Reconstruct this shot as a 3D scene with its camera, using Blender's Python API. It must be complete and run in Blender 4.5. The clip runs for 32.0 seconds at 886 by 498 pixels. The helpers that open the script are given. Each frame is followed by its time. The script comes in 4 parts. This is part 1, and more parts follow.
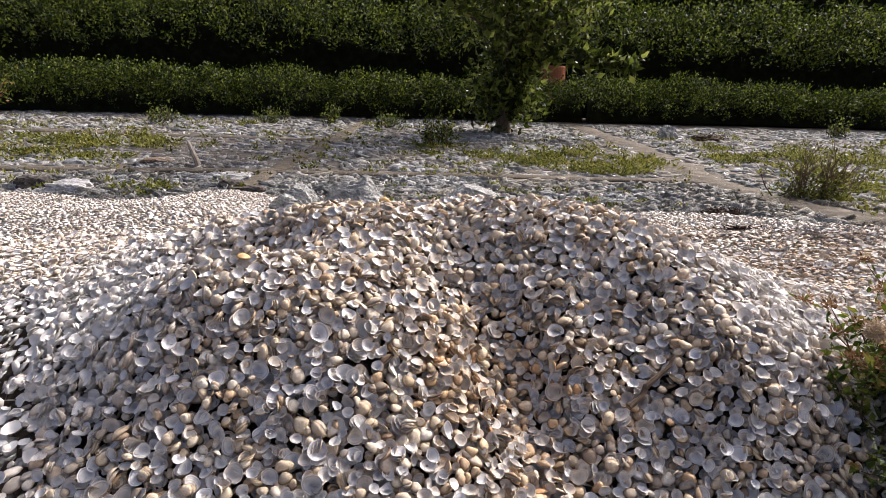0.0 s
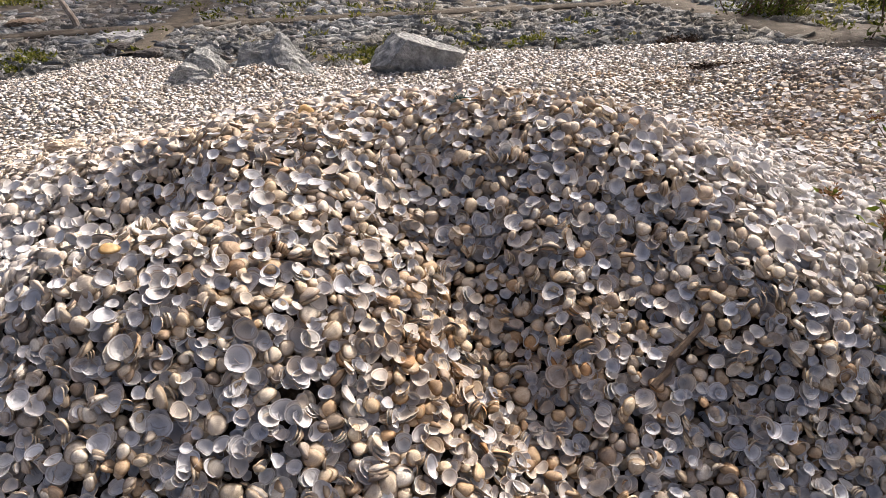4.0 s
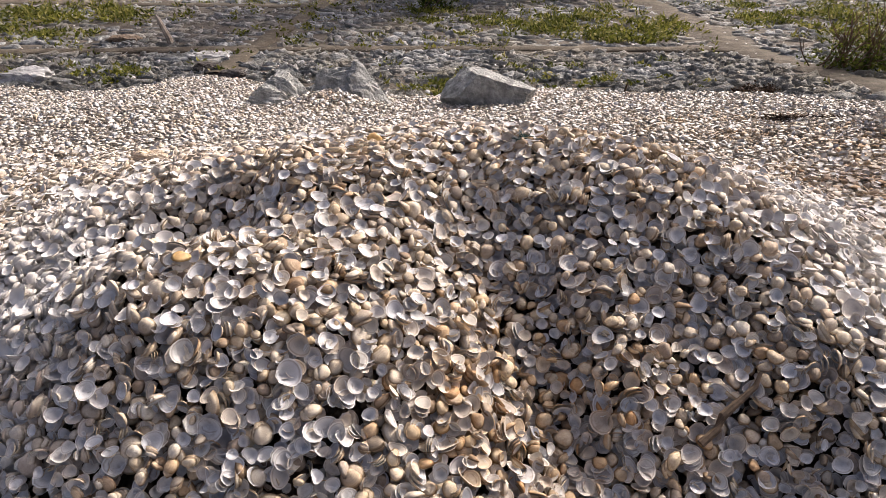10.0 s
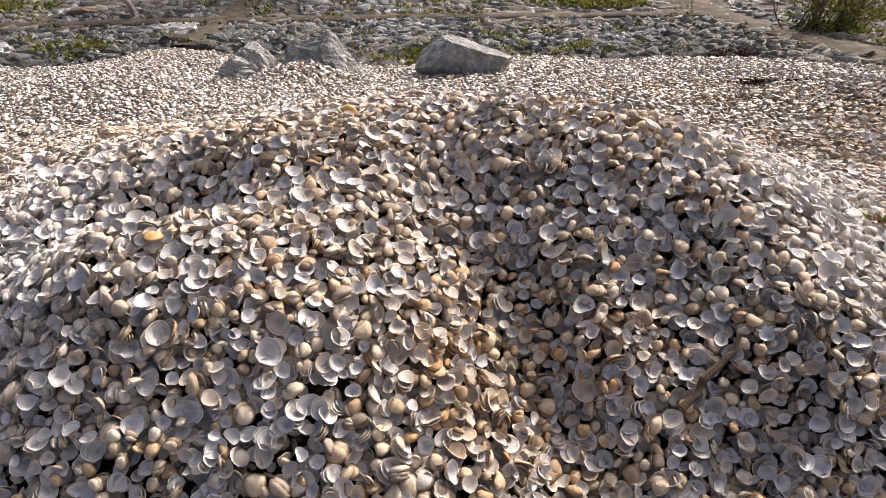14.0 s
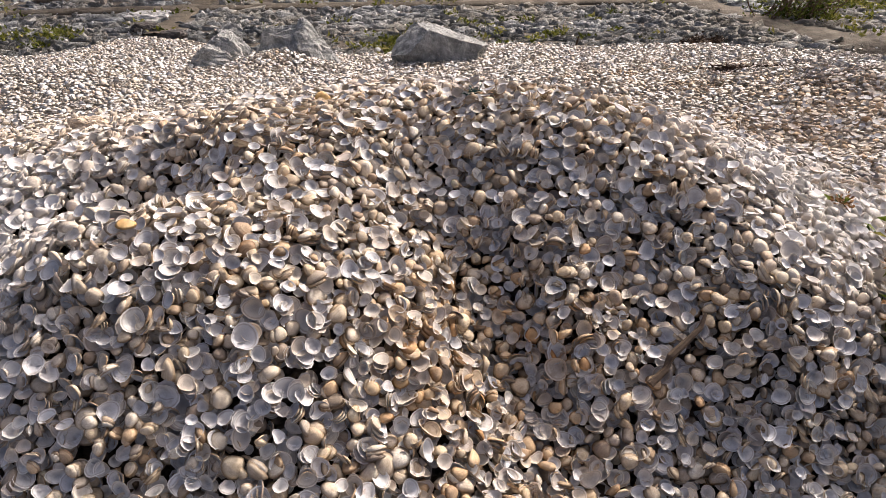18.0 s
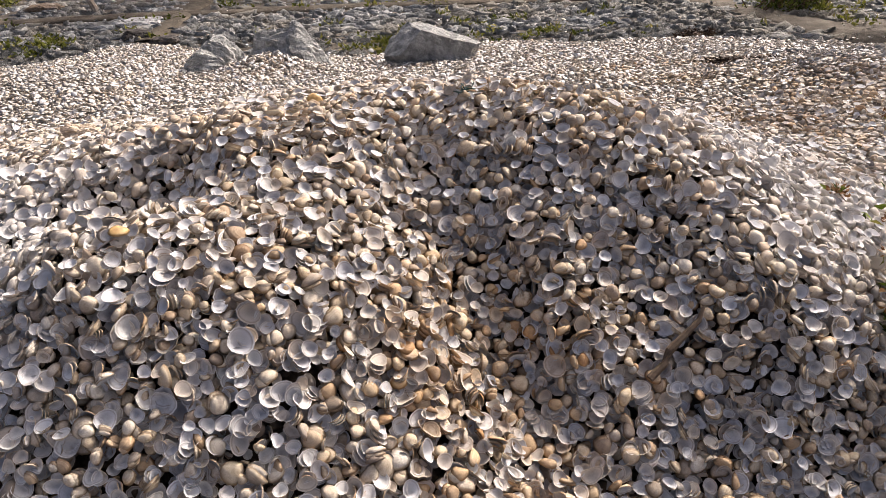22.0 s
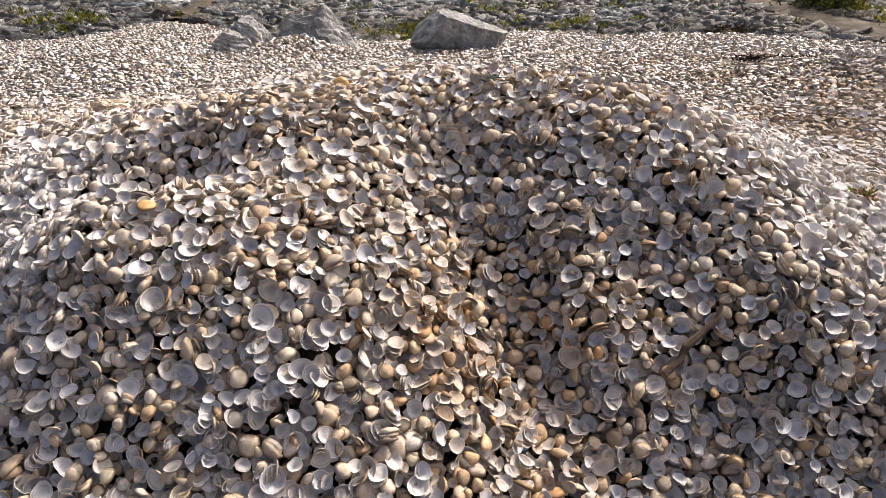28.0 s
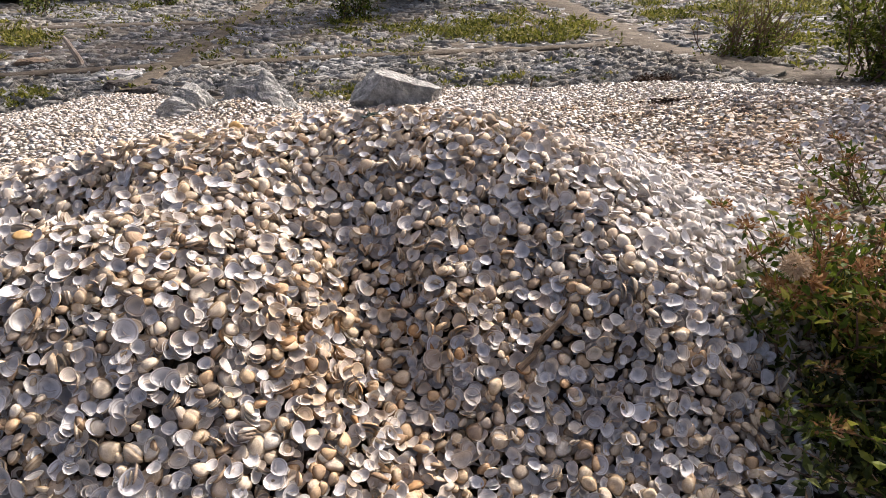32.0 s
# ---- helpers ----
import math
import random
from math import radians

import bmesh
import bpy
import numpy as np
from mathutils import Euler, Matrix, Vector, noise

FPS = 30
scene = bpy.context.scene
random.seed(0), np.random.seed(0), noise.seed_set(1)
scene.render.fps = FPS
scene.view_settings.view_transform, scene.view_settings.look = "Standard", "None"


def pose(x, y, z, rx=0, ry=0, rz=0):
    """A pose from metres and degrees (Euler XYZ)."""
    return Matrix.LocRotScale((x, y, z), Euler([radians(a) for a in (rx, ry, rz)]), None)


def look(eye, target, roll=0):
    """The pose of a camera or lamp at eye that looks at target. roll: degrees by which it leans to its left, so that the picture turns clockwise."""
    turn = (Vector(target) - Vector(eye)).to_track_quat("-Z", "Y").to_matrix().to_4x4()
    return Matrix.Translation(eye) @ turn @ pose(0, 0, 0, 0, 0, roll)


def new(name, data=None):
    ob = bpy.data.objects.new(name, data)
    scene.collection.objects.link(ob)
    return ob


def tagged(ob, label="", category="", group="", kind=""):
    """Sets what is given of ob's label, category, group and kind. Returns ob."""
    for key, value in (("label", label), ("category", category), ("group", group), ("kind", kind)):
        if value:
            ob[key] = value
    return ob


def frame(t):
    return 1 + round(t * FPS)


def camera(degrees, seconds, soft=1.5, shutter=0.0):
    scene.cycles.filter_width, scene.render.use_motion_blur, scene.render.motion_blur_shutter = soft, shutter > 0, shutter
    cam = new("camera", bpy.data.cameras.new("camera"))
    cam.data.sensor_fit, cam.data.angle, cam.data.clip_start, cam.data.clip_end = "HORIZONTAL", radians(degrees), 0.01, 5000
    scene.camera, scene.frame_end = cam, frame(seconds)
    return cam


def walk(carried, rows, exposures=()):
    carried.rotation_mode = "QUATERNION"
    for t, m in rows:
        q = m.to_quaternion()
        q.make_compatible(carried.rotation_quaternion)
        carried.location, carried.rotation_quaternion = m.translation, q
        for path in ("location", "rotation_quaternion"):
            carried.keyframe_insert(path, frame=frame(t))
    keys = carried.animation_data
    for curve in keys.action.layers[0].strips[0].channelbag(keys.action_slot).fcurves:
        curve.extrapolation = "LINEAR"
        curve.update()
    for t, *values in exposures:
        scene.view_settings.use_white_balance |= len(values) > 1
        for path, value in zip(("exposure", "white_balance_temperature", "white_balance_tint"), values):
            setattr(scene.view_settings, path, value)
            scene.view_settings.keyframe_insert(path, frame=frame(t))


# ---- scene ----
cam = camera(70.76, 32.0, 0.75)
PATH = [
    (0, (0.0211, -0.4166, 0.8844), (0.0224, 1.4985, 0.3079), 1.77),
    (0.5, (-0.0665, -0.3155, 0.8937), (0.0764, 1.5278, 0.1309), 0.94),
    (1, (-0.0233, -0.1782, 0.9096), (0.0788, 1.5966, -0.0068), -1.08),
    (1.5, (0.0634, -0.0737, 0.9345), (0.1605, 1.6411, -0.0902), -1.25),
    (2, (0.0332, -0.0350, 0.9257), (0.2027, 1.5942, -0.2219), -4.67),
    (2.5, (0.0108, -0.0167, 0.9325), (0.1187, 1.5971, -0.2439), -3.62),
    (3, (-0.0266, -0.0082, 0.9454), (-0.0789, 1.6684, -0.1438), -0.28),
    (3.5, (-0.0044, -0.0010, 0.9480), (0.0488, 1.6897, -0.1191), -1.27),
    (4, (0.0027, 0.0026, 0.9462), (0.1812, 1.6903, -0.1120), -1.18),
    (4.5, (-0.0265, 0.0127, 0.9475), (-0.0634, 1.7117, -0.1070), 1.22),
    (6.5, (-0.0159, -0.0037, 0.9538), (-0.1231, 1.7161, -0.0615), 1.08),
    (7, (-0.0041, 0.0034, 0.9560), (-0.0465, 1.7324, -0.0484), 0.60),
    (7.5, (0.0114, 0.0059, 0.9549), (0.0484, 1.7347, -0.0501), -0.83),
    (8, (0.0050, 0.0068, 0.9540), (0.0295, 1.7286, -0.0634), 0.64),
    (8.5, (0.0012, 0.0030, 0.9569), (-0.0002, 1.7289, -0.0537), 0.60),
    (9, (0.0000, -0.0000, 0.9581), (-0.0000, 1.7339, -0.0387), 0.40),
    (9.5, (0.0015, -0.0067, 0.9542), (0.0023, 1.7337, -0.0312), 0.20),
    (10, (0.0040, -0.0090, 0.9576), (0.0079, 1.7375, -0.0169), 0.55),
    (10.5, (0.0010, -0.0087, 0.9575), (0.0105, 1.7439, -0.0061), 0.63),
    (11, (0.0018, -0.0069, 0.9560), (0.0090, 1.7410, -0.0160), -0.06),
    (11.5, (0.0117, -0.0011, 0.9568), (0.0512, 1.7304, -0.0434), -1.23),
    (12, (0.0071, 0.0035, 0.9538), (0.0588, 1.7280, -0.0580), -0.73),
    (12.5, (0.0058, 0.0020, 0.9529), (0.0540, 1.7220, -0.0666), 0.21),
    (13, (0.0031, 0.0020, 0.9540), (0.0511, 1.7220, -0.0655), 0.27),
    (13.5, (0.0016, 0.0045, 0.9552), (0.0565, 1.7142, -0.0810), 0.17),
    (14, (0.0036, 0.0026, 0.9527), (0.0733, 1.7021, -0.0994), 0.20),
    (14.5, (0.0086, 0.0023, 0.9481), (0.1026, 1.6592, -0.1680), 0.37),
    (15, (0.0113, 0.0021, 0.9513), (0.1217, 1.6589, -0.1636), 0.12),
    (15.5, (0.0236, 0.0028, 0.9511), (0.1549, 1.6532, -0.1710), -0.96),
    (17.5, (0.0137, -0.0072, 0.9524), (0.1601, 1.6650, -0.1350), 0.83),
    (18, (0.0139, -0.0152, 0.9537), (0.1452, 1.6625, -0.1271), 0.55),
    (18.5, (0.0026, -0.0167, 0.9504), (0.0321, 1.6704, -0.1233), 1.54),
    (19, (0.0027, -0.0106, 0.9542), (0.0067, 1.6769, -0.1191), 0.56),
    (19.5, (0.0105, -0.0007, 0.9514), (0.0407, 1.6802, -0.1321), -0.40),
    (20, (0.0111, 0.0053, 0.9514), (0.0680, 1.6751, -0.1478), 0.14),
    (20.5, (0.0187, -0.0004, 0.9515), (0.0970, 1.6710, -0.1442), -0.62),
    (21, (0.0261, -0.0069, 0.9516), (0.1724, 1.6642, -0.1374), -1.78),
    (21.5, (0.0162, -0.0091, 0.9495), (0.1538, 1.6661, -0.1344), -0.32),
    (22, (0.0195, -0.0128, 0.9507), (0.1545, 1.6640, -0.1309), -0.82),
    (22.5, (0.0225, -0.0185, 0.9529), (0.1586, 1.6649, -0.1184), -0.72),
    (23, (0.0210, -0.0200, 0.9530), (0.1288, 1.6682, -0.1139), -0.28),
    (23.5, (0.0236, -0.0233, 0.9531), (0.1124, 1.6704, -0.1068), -0.25),
    (24, (0.0248, -0.0219, 0.9531), (0.1138, 1.6697, -0.1102), -0.72),
    (24.5, (0.0200, -0.0157, 0.9516), (0.1024, 1.6673, -0.1256), 0.20),
    (25, (0.0219, -0.0133, 0.9513), (0.0975, 1.6615, -0.1393), -0.58),
    (25.5, (0.0210, -0.0132, 0.9551), (0.1055, 1.6651, -0.1295), -0.87),
    (27.5, (0.0168, -0.0196, 0.9529), (0.1070, 1.6495, -0.1454), -0.19),
    (28, (0.0141, -0.0203, 0.9507), (0.0930, 1.6415, -0.1593), 0.56),
    (28.5, (0.0118, -0.0193, 0.9499), (0.0792, 1.6342, -0.1732), 0.97),
    (29, (0.0134, -0.0188, 0.9523), (0.0747, 1.6373, -0.1673), 0.48),
    (29.5, (0.0126, -0.0131, 0.9575), (0.0780, 1.6479, -0.1546), 0.54),
    (30, (0.0195, -0.0100, 0.9545), (0.1271, 1.6482, -0.1586), 0.28),
    (30.5, (0.0330, -0.0080, 0.9584), (0.1957, 1.6376, -0.1666), -0.77),
    (31, (0.1053, -0.0319, 0.9523), (0.3198, 1.6384, -0.1266), -3.25),
    (31.5, (0.1835, -0.0687, 0.9431), (0.3837, 1.6189, -0.1113), -2.93),
    (32, (0.1984, -0.1467, 0.9256), (0.3574, 1.6088, -0.0194), -1.20),
]
walk(cam, [(t, look(e, g, r)) for t, e, g, r in PATH], [(0.0, 0.90, 6100, 13), (2.0, 0.76, 6180, 13), (4.0, 0.70, 6230, 13), (7.0, 0.66, 6300, 14), (30.0, 0.66, 6340, 14), (32.0, 0.84, 6320, 14)])

# ---- world and sun ----
SUN_AZ, SUN_EL = radians(42.0), radians(41.0)     # from the +x axis towards +y
world = bpy.data.worlds.new("world")
scene.world = world
world.use_nodes = True
sky = world.node_tree.nodes.new("ShaderNodeTexSky")
sky.sky_type, sky.sun_disc = "NISHITA", False
sky.air_density, sky.dust_density, sky.ozone_density = 0.4, 7.5, 0.35
sky.sun_elevation, sky.sun_rotation = SUN_EL, radians(90) - SUN_AZ
back = world.node_tree.nodes["Background"]
back.inputs["Strength"].default_value = 0.140
world.node_tree.links.new(sky.outputs["Color"], back.inputs["Color"])
sun = new("sun", bpy.data.lights.new("sun", "SUN"))
sun.data.energy, sun.data.angle, sun.data.color = 2.3, radians(1.2), (1.0, 0.93, 0.84)
sun.matrix_world = look((8 * math.cos(SUN_AZ), 8 * math.sin(SUN_AZ), 8 * math.tan(SUN_EL)), (0, 0, 0))

rng = np.random.default_rng(7)


# ---- materials ----
class Nodes:
    """A small builder for one node material."""

    def __init__(self, name, rough=0.7, spec=0.4):
        self.mat = bpy.data.materials.new(name)
        self.mat.use_nodes = True
        self.tree = self.mat.node_tree
        self.bsdf = self.tree.nodes["Principled BSDF"]
        self.bsdf.inputs["Roughness"].default_value = rough
        self.bsdf.inputs["Specular IOR Level"].default_value = spec

    def node(self, kind, **values):
        n = self.tree.nodes.new(kind)
        for key, value in values.items():
            if key == "operation":
                n.operation = value
            elif key == "data_type":
                n.data_type = value
            elif key == "blend_type":
                n.blend_type = value
            elif key == "feature":
                n.feature = value
            else:
                n.inputs[key.replace("_", " ")].default_value = value
        return n

    def link(self, a, b):
        self.tree.links.new(a, b)

    def math(self, op, a, b=0.5):
        n = self.tree.nodes.new("ShaderNodeMath")
        n.operation = op
        for i, v in enumerate((a, b)):
            if isinstance(v, (int, float)):
                n.inputs[i].default_value = v
            else:
                self.link(v, n.inputs[i])
        return n.outputs[0]

    def coord(self, which="Object"):
        return self.tree.nodes.new("ShaderNodeTexCoord").outputs[which]

    def noise(self, scale, detail=4.0, rough=0.55, vector=None):
        n = self.node("ShaderNodeTexNoise", Scale=scale, Detail=detail, Roughness=rough)
        self.link(vector or self.coord(), n.inputs["Vector"])
        return n.outputs["Fac"]

    def ramp(self, fac, stops):
        n = self.tree.nodes.new("ShaderNodeValToRGB")
        r = n.color_ramp
        while len(r.elements) < len(stops):
            r.elements.new(0.5)
        for e, (pos, col) in zip(r.elements, stops):
            e.position, e.color = pos, (*col, 1)
        self.link(fac, n.inputs["Fac"])
        return n.outputs["Color"]

    def mix(self, fac, a, b, blend="MIX"):
        n = self.tree.nodes.new("ShaderNodeMix")
        n.data_type, n.blend_type = "RGBA", blend
        fac_in, a_in, b_in = n.inputs[0], n.inputs[6], n.inputs[7]
        for socket, v in ((fac_in, fac), (a_in, a), (b_in, b)):
            if isinstance(v, (int, float)):
                socket.default_value = v
            elif isinstance(v, tuple):
                socket.default_value = (*v, 1)
            else:
                self.link(v, socket)
        return n.outputs[2]

    def random(self):
        """One number for each loose piece, in a joined mesh or as an object of its own."""
        isl = self.tree.nodes.new("ShaderNodeNewGeometry").outputs["Random Per Island"]
        obj = self.tree.nodes.new("ShaderNodeObjectInfo").outputs["Random"]
        return self.math("FRACT", self.math("ADD", isl, obj))

    def tan_patches(self):
        """Where rust-brown silt has stained the shells, in drifts some decimetres wide."""
        where = self.tree.nodes.new("ShaderNodeNewGeometry").outputs["Position"]
        drift = self.noise(2.3, 4.0, 0.6, where)
        speck = self.math("MULTIPLY", self.math("FRACT", self.math("MULTIPLY", self.random(), 17.0)), 0.30)
        for x, y, wide, much in ((0.14, 0.84, 0.24, 0.22), (0.19, 0.60, 0.24, 0.24), (0.40, 0.72, 0.22, 0.06), (0.0, 1.05, 0.25, 0.12), (-0.38, 0.62, 0.40, -0.30), (1.7, 2.6, 1.7, 0.24)):
            gap = self.tree.nodes.new("ShaderNodeVectorMath")
            gap.operation = "DISTANCE"
            self.link(where, gap.inputs[0])
            gap.inputs[1].default_value = (x, y, 0.3)
            near = self.math("SUBTRACT", 1.0, self.math("DIVIDE", gap.outputs["Value"], wide))
            drift = self.math("ADD", drift, self.math("MULTIPLY", self.math("MAXIMUM", near, 0.0), much))
        fac = self.math("MULTIPLY", self.math("SUBTRACT", self.math("ADD", drift, speck), 0.78), 4.0)
        return self.math("MINIMUM", self.math("MAXIMUM", fac, 0.0), 0.85)

    def bleached(self, rest):
        """Where sun and rain have bleached the shells, in drifts and evenly by rest; two flank patches are also painted
        lighter as sunlit.
        """
        where = self.tree.nodes.new("ShaderNodeNewGeometry").outputs["Position"]
        fac = self.math("MULTIPLY", self.math("SUBTRACT", self.noise(3.1, 3.0, 0.6, where), 0.5), 0.5)
        for x, y, wide in ((0.98, 1.12, 0.55), (-0.85, 0.95, 0.60)):
            gap = self.tree.nodes.new("ShaderNodeVectorMath")
            gap.operation = "DISTANCE"
            self.link(where, gap.inputs[0])
            gap.inputs[1].default_value = (x, y, 0.3)
            near = self.math("SUBTRACT", 1.0, self.math("DIVIDE", gap.outputs["Value"], wide))
            fac = self.math("ADD", fac, self.math("MULTIPLY", self.math("MAXIMUM", near, 0.0), 1.1))
        return self.math("MINIMUM", self.math("MAXIMUM", self.math("ADD", fac, rest), rest), 0.75)

    def bump(self, height, strength, distance):
        n = self.node("ShaderNodeBump", Strength=strength, Distance=distance)
        self.link(height, n.inputs["Height"])
        self.link(n.outputs["Normal"], self.bsdf.inputs["Normal"])

    def colour(self, socket):
        self.link(socket, self.bsdf.inputs["Base Color"])
        return self


def shell_outside(name="shell_outside", bleach=0.0):
    m = Nodes(name, 0.58 + 0.35 * bleach, 0.22 - 0.2 * bleach)
    r = m.random()
    base = m.ramp(r, [(0.0, (0.67, 0.59, 0.46)), (0.13, (0.52, 0.42, 0.29)), (0.26, (0.73, 0.68, 0.58)), (0.40, (0.62, 0.51, 0.35)),
                      (0.52, (0.38, 0.31, 0.24)), (0.64, (0.71, 0.63, 0.50)), (0.76, (0.55, 0.39, 0.23)), (0.84, (0.25, 0.195, 0.145)), (0.90, (0.68, 0.59, 0.43)), (0.98, (0.63, 0.51, 0.35)), (1.0, (0.52, 0.35, 0.20))])
    uv = m.node("ShaderNodeSeparateXYZ")
    m.link(m.coord("UV"), uv.inputs[0])
    ribs = m.math("SINE", m.math("MULTIPLY", uv.outputs["X"], 2 * math.pi * 30))
    grow = m.node("ShaderNodeTexNoise", Scale=11.0, Detail=2.0)
    grow.noise_dimensions = "1D"
    m.link(m.math("ADD", uv.outputs["Y"], m.math("MULTIPLY", r, 40.0)), grow.inputs["W"])
    band = m.ramp(grow.outputs["Fac"], [(0.35, (0.70, 0.62, 0.53)), (0.58, (1, 1, 1))])
    col = m.mix(0.36, base, band, "MULTIPLY")
    col = m.mix(0.6, col, m.ramp(m.noise(420.0, 3.0, 0.7), [(0.32, (0.70, 0.65, 0.58)), (0.60, (1.07, 1.07, 1.07))]), "MULTIPLY")
    stain = m.ramp(m.noise(60.0, 4.0), [(0.46, (1, 1, 1)), (0.68, (0.54, 0.44, 0.34))])
    col = m.mix(0.45, col, stain, "MULTIPLY")
    col = m.mix(0.8, col, m.ramp(uv.outputs["Y"], [(0.0, (0.80, 0.76, 0.72)), (0.35, (1.06, 1.06, 1.06)), (0.84, (1.06, 1.06, 1.06)), (0.95, (0.58, 0.48, 0.38)), (1.0, (0.44, 0.36, 0.28))]), "MULTIPLY")
    m.colour(m.mix(m.tan_patches(), m.mix(m.bleached(bleach), col, (0.68, 0.645, 0.595)), (0.92, 0.75, 0.55), "MULTIPLY"))
    m.bump(m.math("ADD", m.math("MULTIPLY", ribs, 0.16), m.math("MULTIPLY", grow.outputs["Fac"], 1.0)), 0.38, 0.0010)
    return m.mat


def shell_inside(name="shell_inside", bleach=0.0):
    m = Nodes(name, 0.50 + 0.4 * bleach, 0.24 - 0.2 * bleach)
    r = m.random()
    base = m.ramp(r, [(0.0, (0.69, 0.685, 0.68)), (0.25, (0.61, 0.61, 0.615)), (0.45, (0.66, 0.64, 0.59)), (0.62, (0.53, 0.53, 0.545)),
                      (0.76, (0.70, 0.63, 0.52)), (0.88, (0.46, 0.40, 0.34)), (1.0, (0.68, 0.67, 0.66))])
    uv = m.node("ShaderNodeSeparateXYZ")
    m.link(m.coord("UV"), uv.inputs[0])
    # Greyish centre painted darker as the hollow's shade, edge lighter as a lit rim.
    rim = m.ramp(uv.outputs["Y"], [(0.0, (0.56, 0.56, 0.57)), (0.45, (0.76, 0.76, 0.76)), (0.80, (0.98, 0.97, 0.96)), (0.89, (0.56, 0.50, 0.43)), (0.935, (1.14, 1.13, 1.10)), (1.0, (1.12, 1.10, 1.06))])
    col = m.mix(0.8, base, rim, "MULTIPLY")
    col = m.mix(0.5, col, m.ramp(m.noise(380.0, 3.0, 0.7), [(0.30, (0.70, 0.68, 0.64)), (0.58, (1.05, 1.05, 1.05))]), "MULTIPLY")
    dirt = m.ramp(m.noise(80.0, 4.0), [(0.54, (1, 1, 1)), (0.72, (0.45, 0.37, 0.28))])
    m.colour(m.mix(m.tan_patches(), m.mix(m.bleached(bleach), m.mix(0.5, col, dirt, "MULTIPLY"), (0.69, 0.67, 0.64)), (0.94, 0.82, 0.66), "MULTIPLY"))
    m.bump(m.noise(160.0, 2.0), 0.15, 0.0008)
    return m.mat


def mottled(name, dark, mid, light, scale, fine, rough=0.85, bump=0.5, distance=0.01, vary=0.0, moss=None, drift=1.6):
    m = Nodes(name, rough, 0.3)
    col = m.ramp(m.noise(scale, 6.0, 0.62), [(0.30, dark), (0.50, mid), (0.70, light)])
    grain = m.ramp(m.noise(fine, 5.0, 0.7), [(0.30, (0.62, 0.60, 0.58)), (0.62, (1.08, 1.06, 1.04))])
    col = m.mix(0.75, col, grain, "MULTIPLY")
    if vary:
        tone = m.ramp(m.random(), [(0.0, (1 - vary, 1 - vary, 1 - vary)), (0.5, (1, 0.98, 0.95)), (1.0, (1 + vary * 0.6, 1 + vary * 0.6, 1 + vary * 0.6))])
        col = m.mix(1.0, col, tone, "MULTIPLY")
    if moss:
        where = m.ramp(m.noise(drift, 7.0, 0.72), [(0.44, (0, 0, 0)), (0.60, (0.8, 0.8, 0.8))])
        col = m.mix(where, col, moss)
    m.colour(col)
    m.bump(m.noise(fine * 0.6, 6.0, 0.65), bump, distance)
    return m.mat


def leafy(name, stops, rough=0.42, through_leaf=0.25):
    m = Nodes(name, rough, 0.16)
    col = m.ramp(m.random(), stops)
    patch = m.ramp(m.noise(1.3, 3.0), [(0.35, (0.7, 0.72, 0.7)), (0.65, (1.15, 1.12, 1.0))])
    col = m.mix(0.8, col, patch, "MULTIPLY")
    m.colour(col)
    thin = m.node("ShaderNodeBsdfTranslucent")
    m.link(col, thin.inputs["Color"])
    both = m.node("ShaderNodeMixShader")
    both.inputs["Fac"].default_value = through_leaf
    out = m.tree.nodes["Material Output"]
    m.link(m.bsdf.outputs[0], both.inputs[1])
    m.link(thin.outputs[0], both.inputs[2])
    m.link(both.outputs[0], out.inputs["Surface"])
    return m.mat


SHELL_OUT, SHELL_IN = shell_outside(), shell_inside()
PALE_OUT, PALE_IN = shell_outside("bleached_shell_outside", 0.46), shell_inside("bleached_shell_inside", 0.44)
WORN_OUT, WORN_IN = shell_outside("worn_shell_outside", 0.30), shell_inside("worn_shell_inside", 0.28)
# Brown shell debris, painted darker as the shade in gaps between shells.
SHADE_DEBRIS = mottled("shade_dark_debris", (0.04, 0.028, 0.018), (0.09, 0.066, 0.045), (0.20, 0.16, 0.12), 30.0, 160.0, 0.9, 0.8, 0.01)
GRIT = mottled("crushed_shell", (0.13, 0.105, 0.08), (0.28, 0.24, 0.195), (0.46, 0.41, 0.35), 45.0, 220.0, 0.95, 0.9, 0.006)
SOIL = mottled("soil", (0.055, 0.045, 0.033), (0.115, 0.097, 0.074), (0.21, 0.185, 0.15), 7.0, 38.0, 0.95, 0.7, 0.02)
CONCRETE = mottled("worn_concrete", (0.055, 0.044, 0.030), (0.105, 0.087, 0.062), (0.185, 0.158, 0.120), 9.0, 60.0, 0.95, 0.9, 0.012)
STONE = mottled("pitching_stone", (0.10, 0.107, 0.107), (0.27, 0.280, 0.275), (0.53, 0.535, 0.512), 26.0, 120.0, 0.88, 1.0, 0.016, 0.5, (0.20, 0.175, 0.13), 1.1)
BOULDER = mottled("boulder_stone", (0.19, 0.195, 0.18), (0.37, 0.375, 0.35), (0.58, 0.58, 0.545), 17.0, 60.0, 0.9, 1.0, 0.028)
DARK_STONE = mottled("dark_stone", (0.035, 0.030, 0.027), (0.075, 0.066, 0.058), (0.15, 0.135, 0.12), 16.0, 70.0, 0.9, 0.9, 0.014)
PALE_STONE = mottled("pale_stone", (0.25, 0.25, 0.24), (0.42, 0.415, 0.40), (0.60, 0.595, 0.57), 14.0, 60.0, 0.9, 0.9, 0.014)
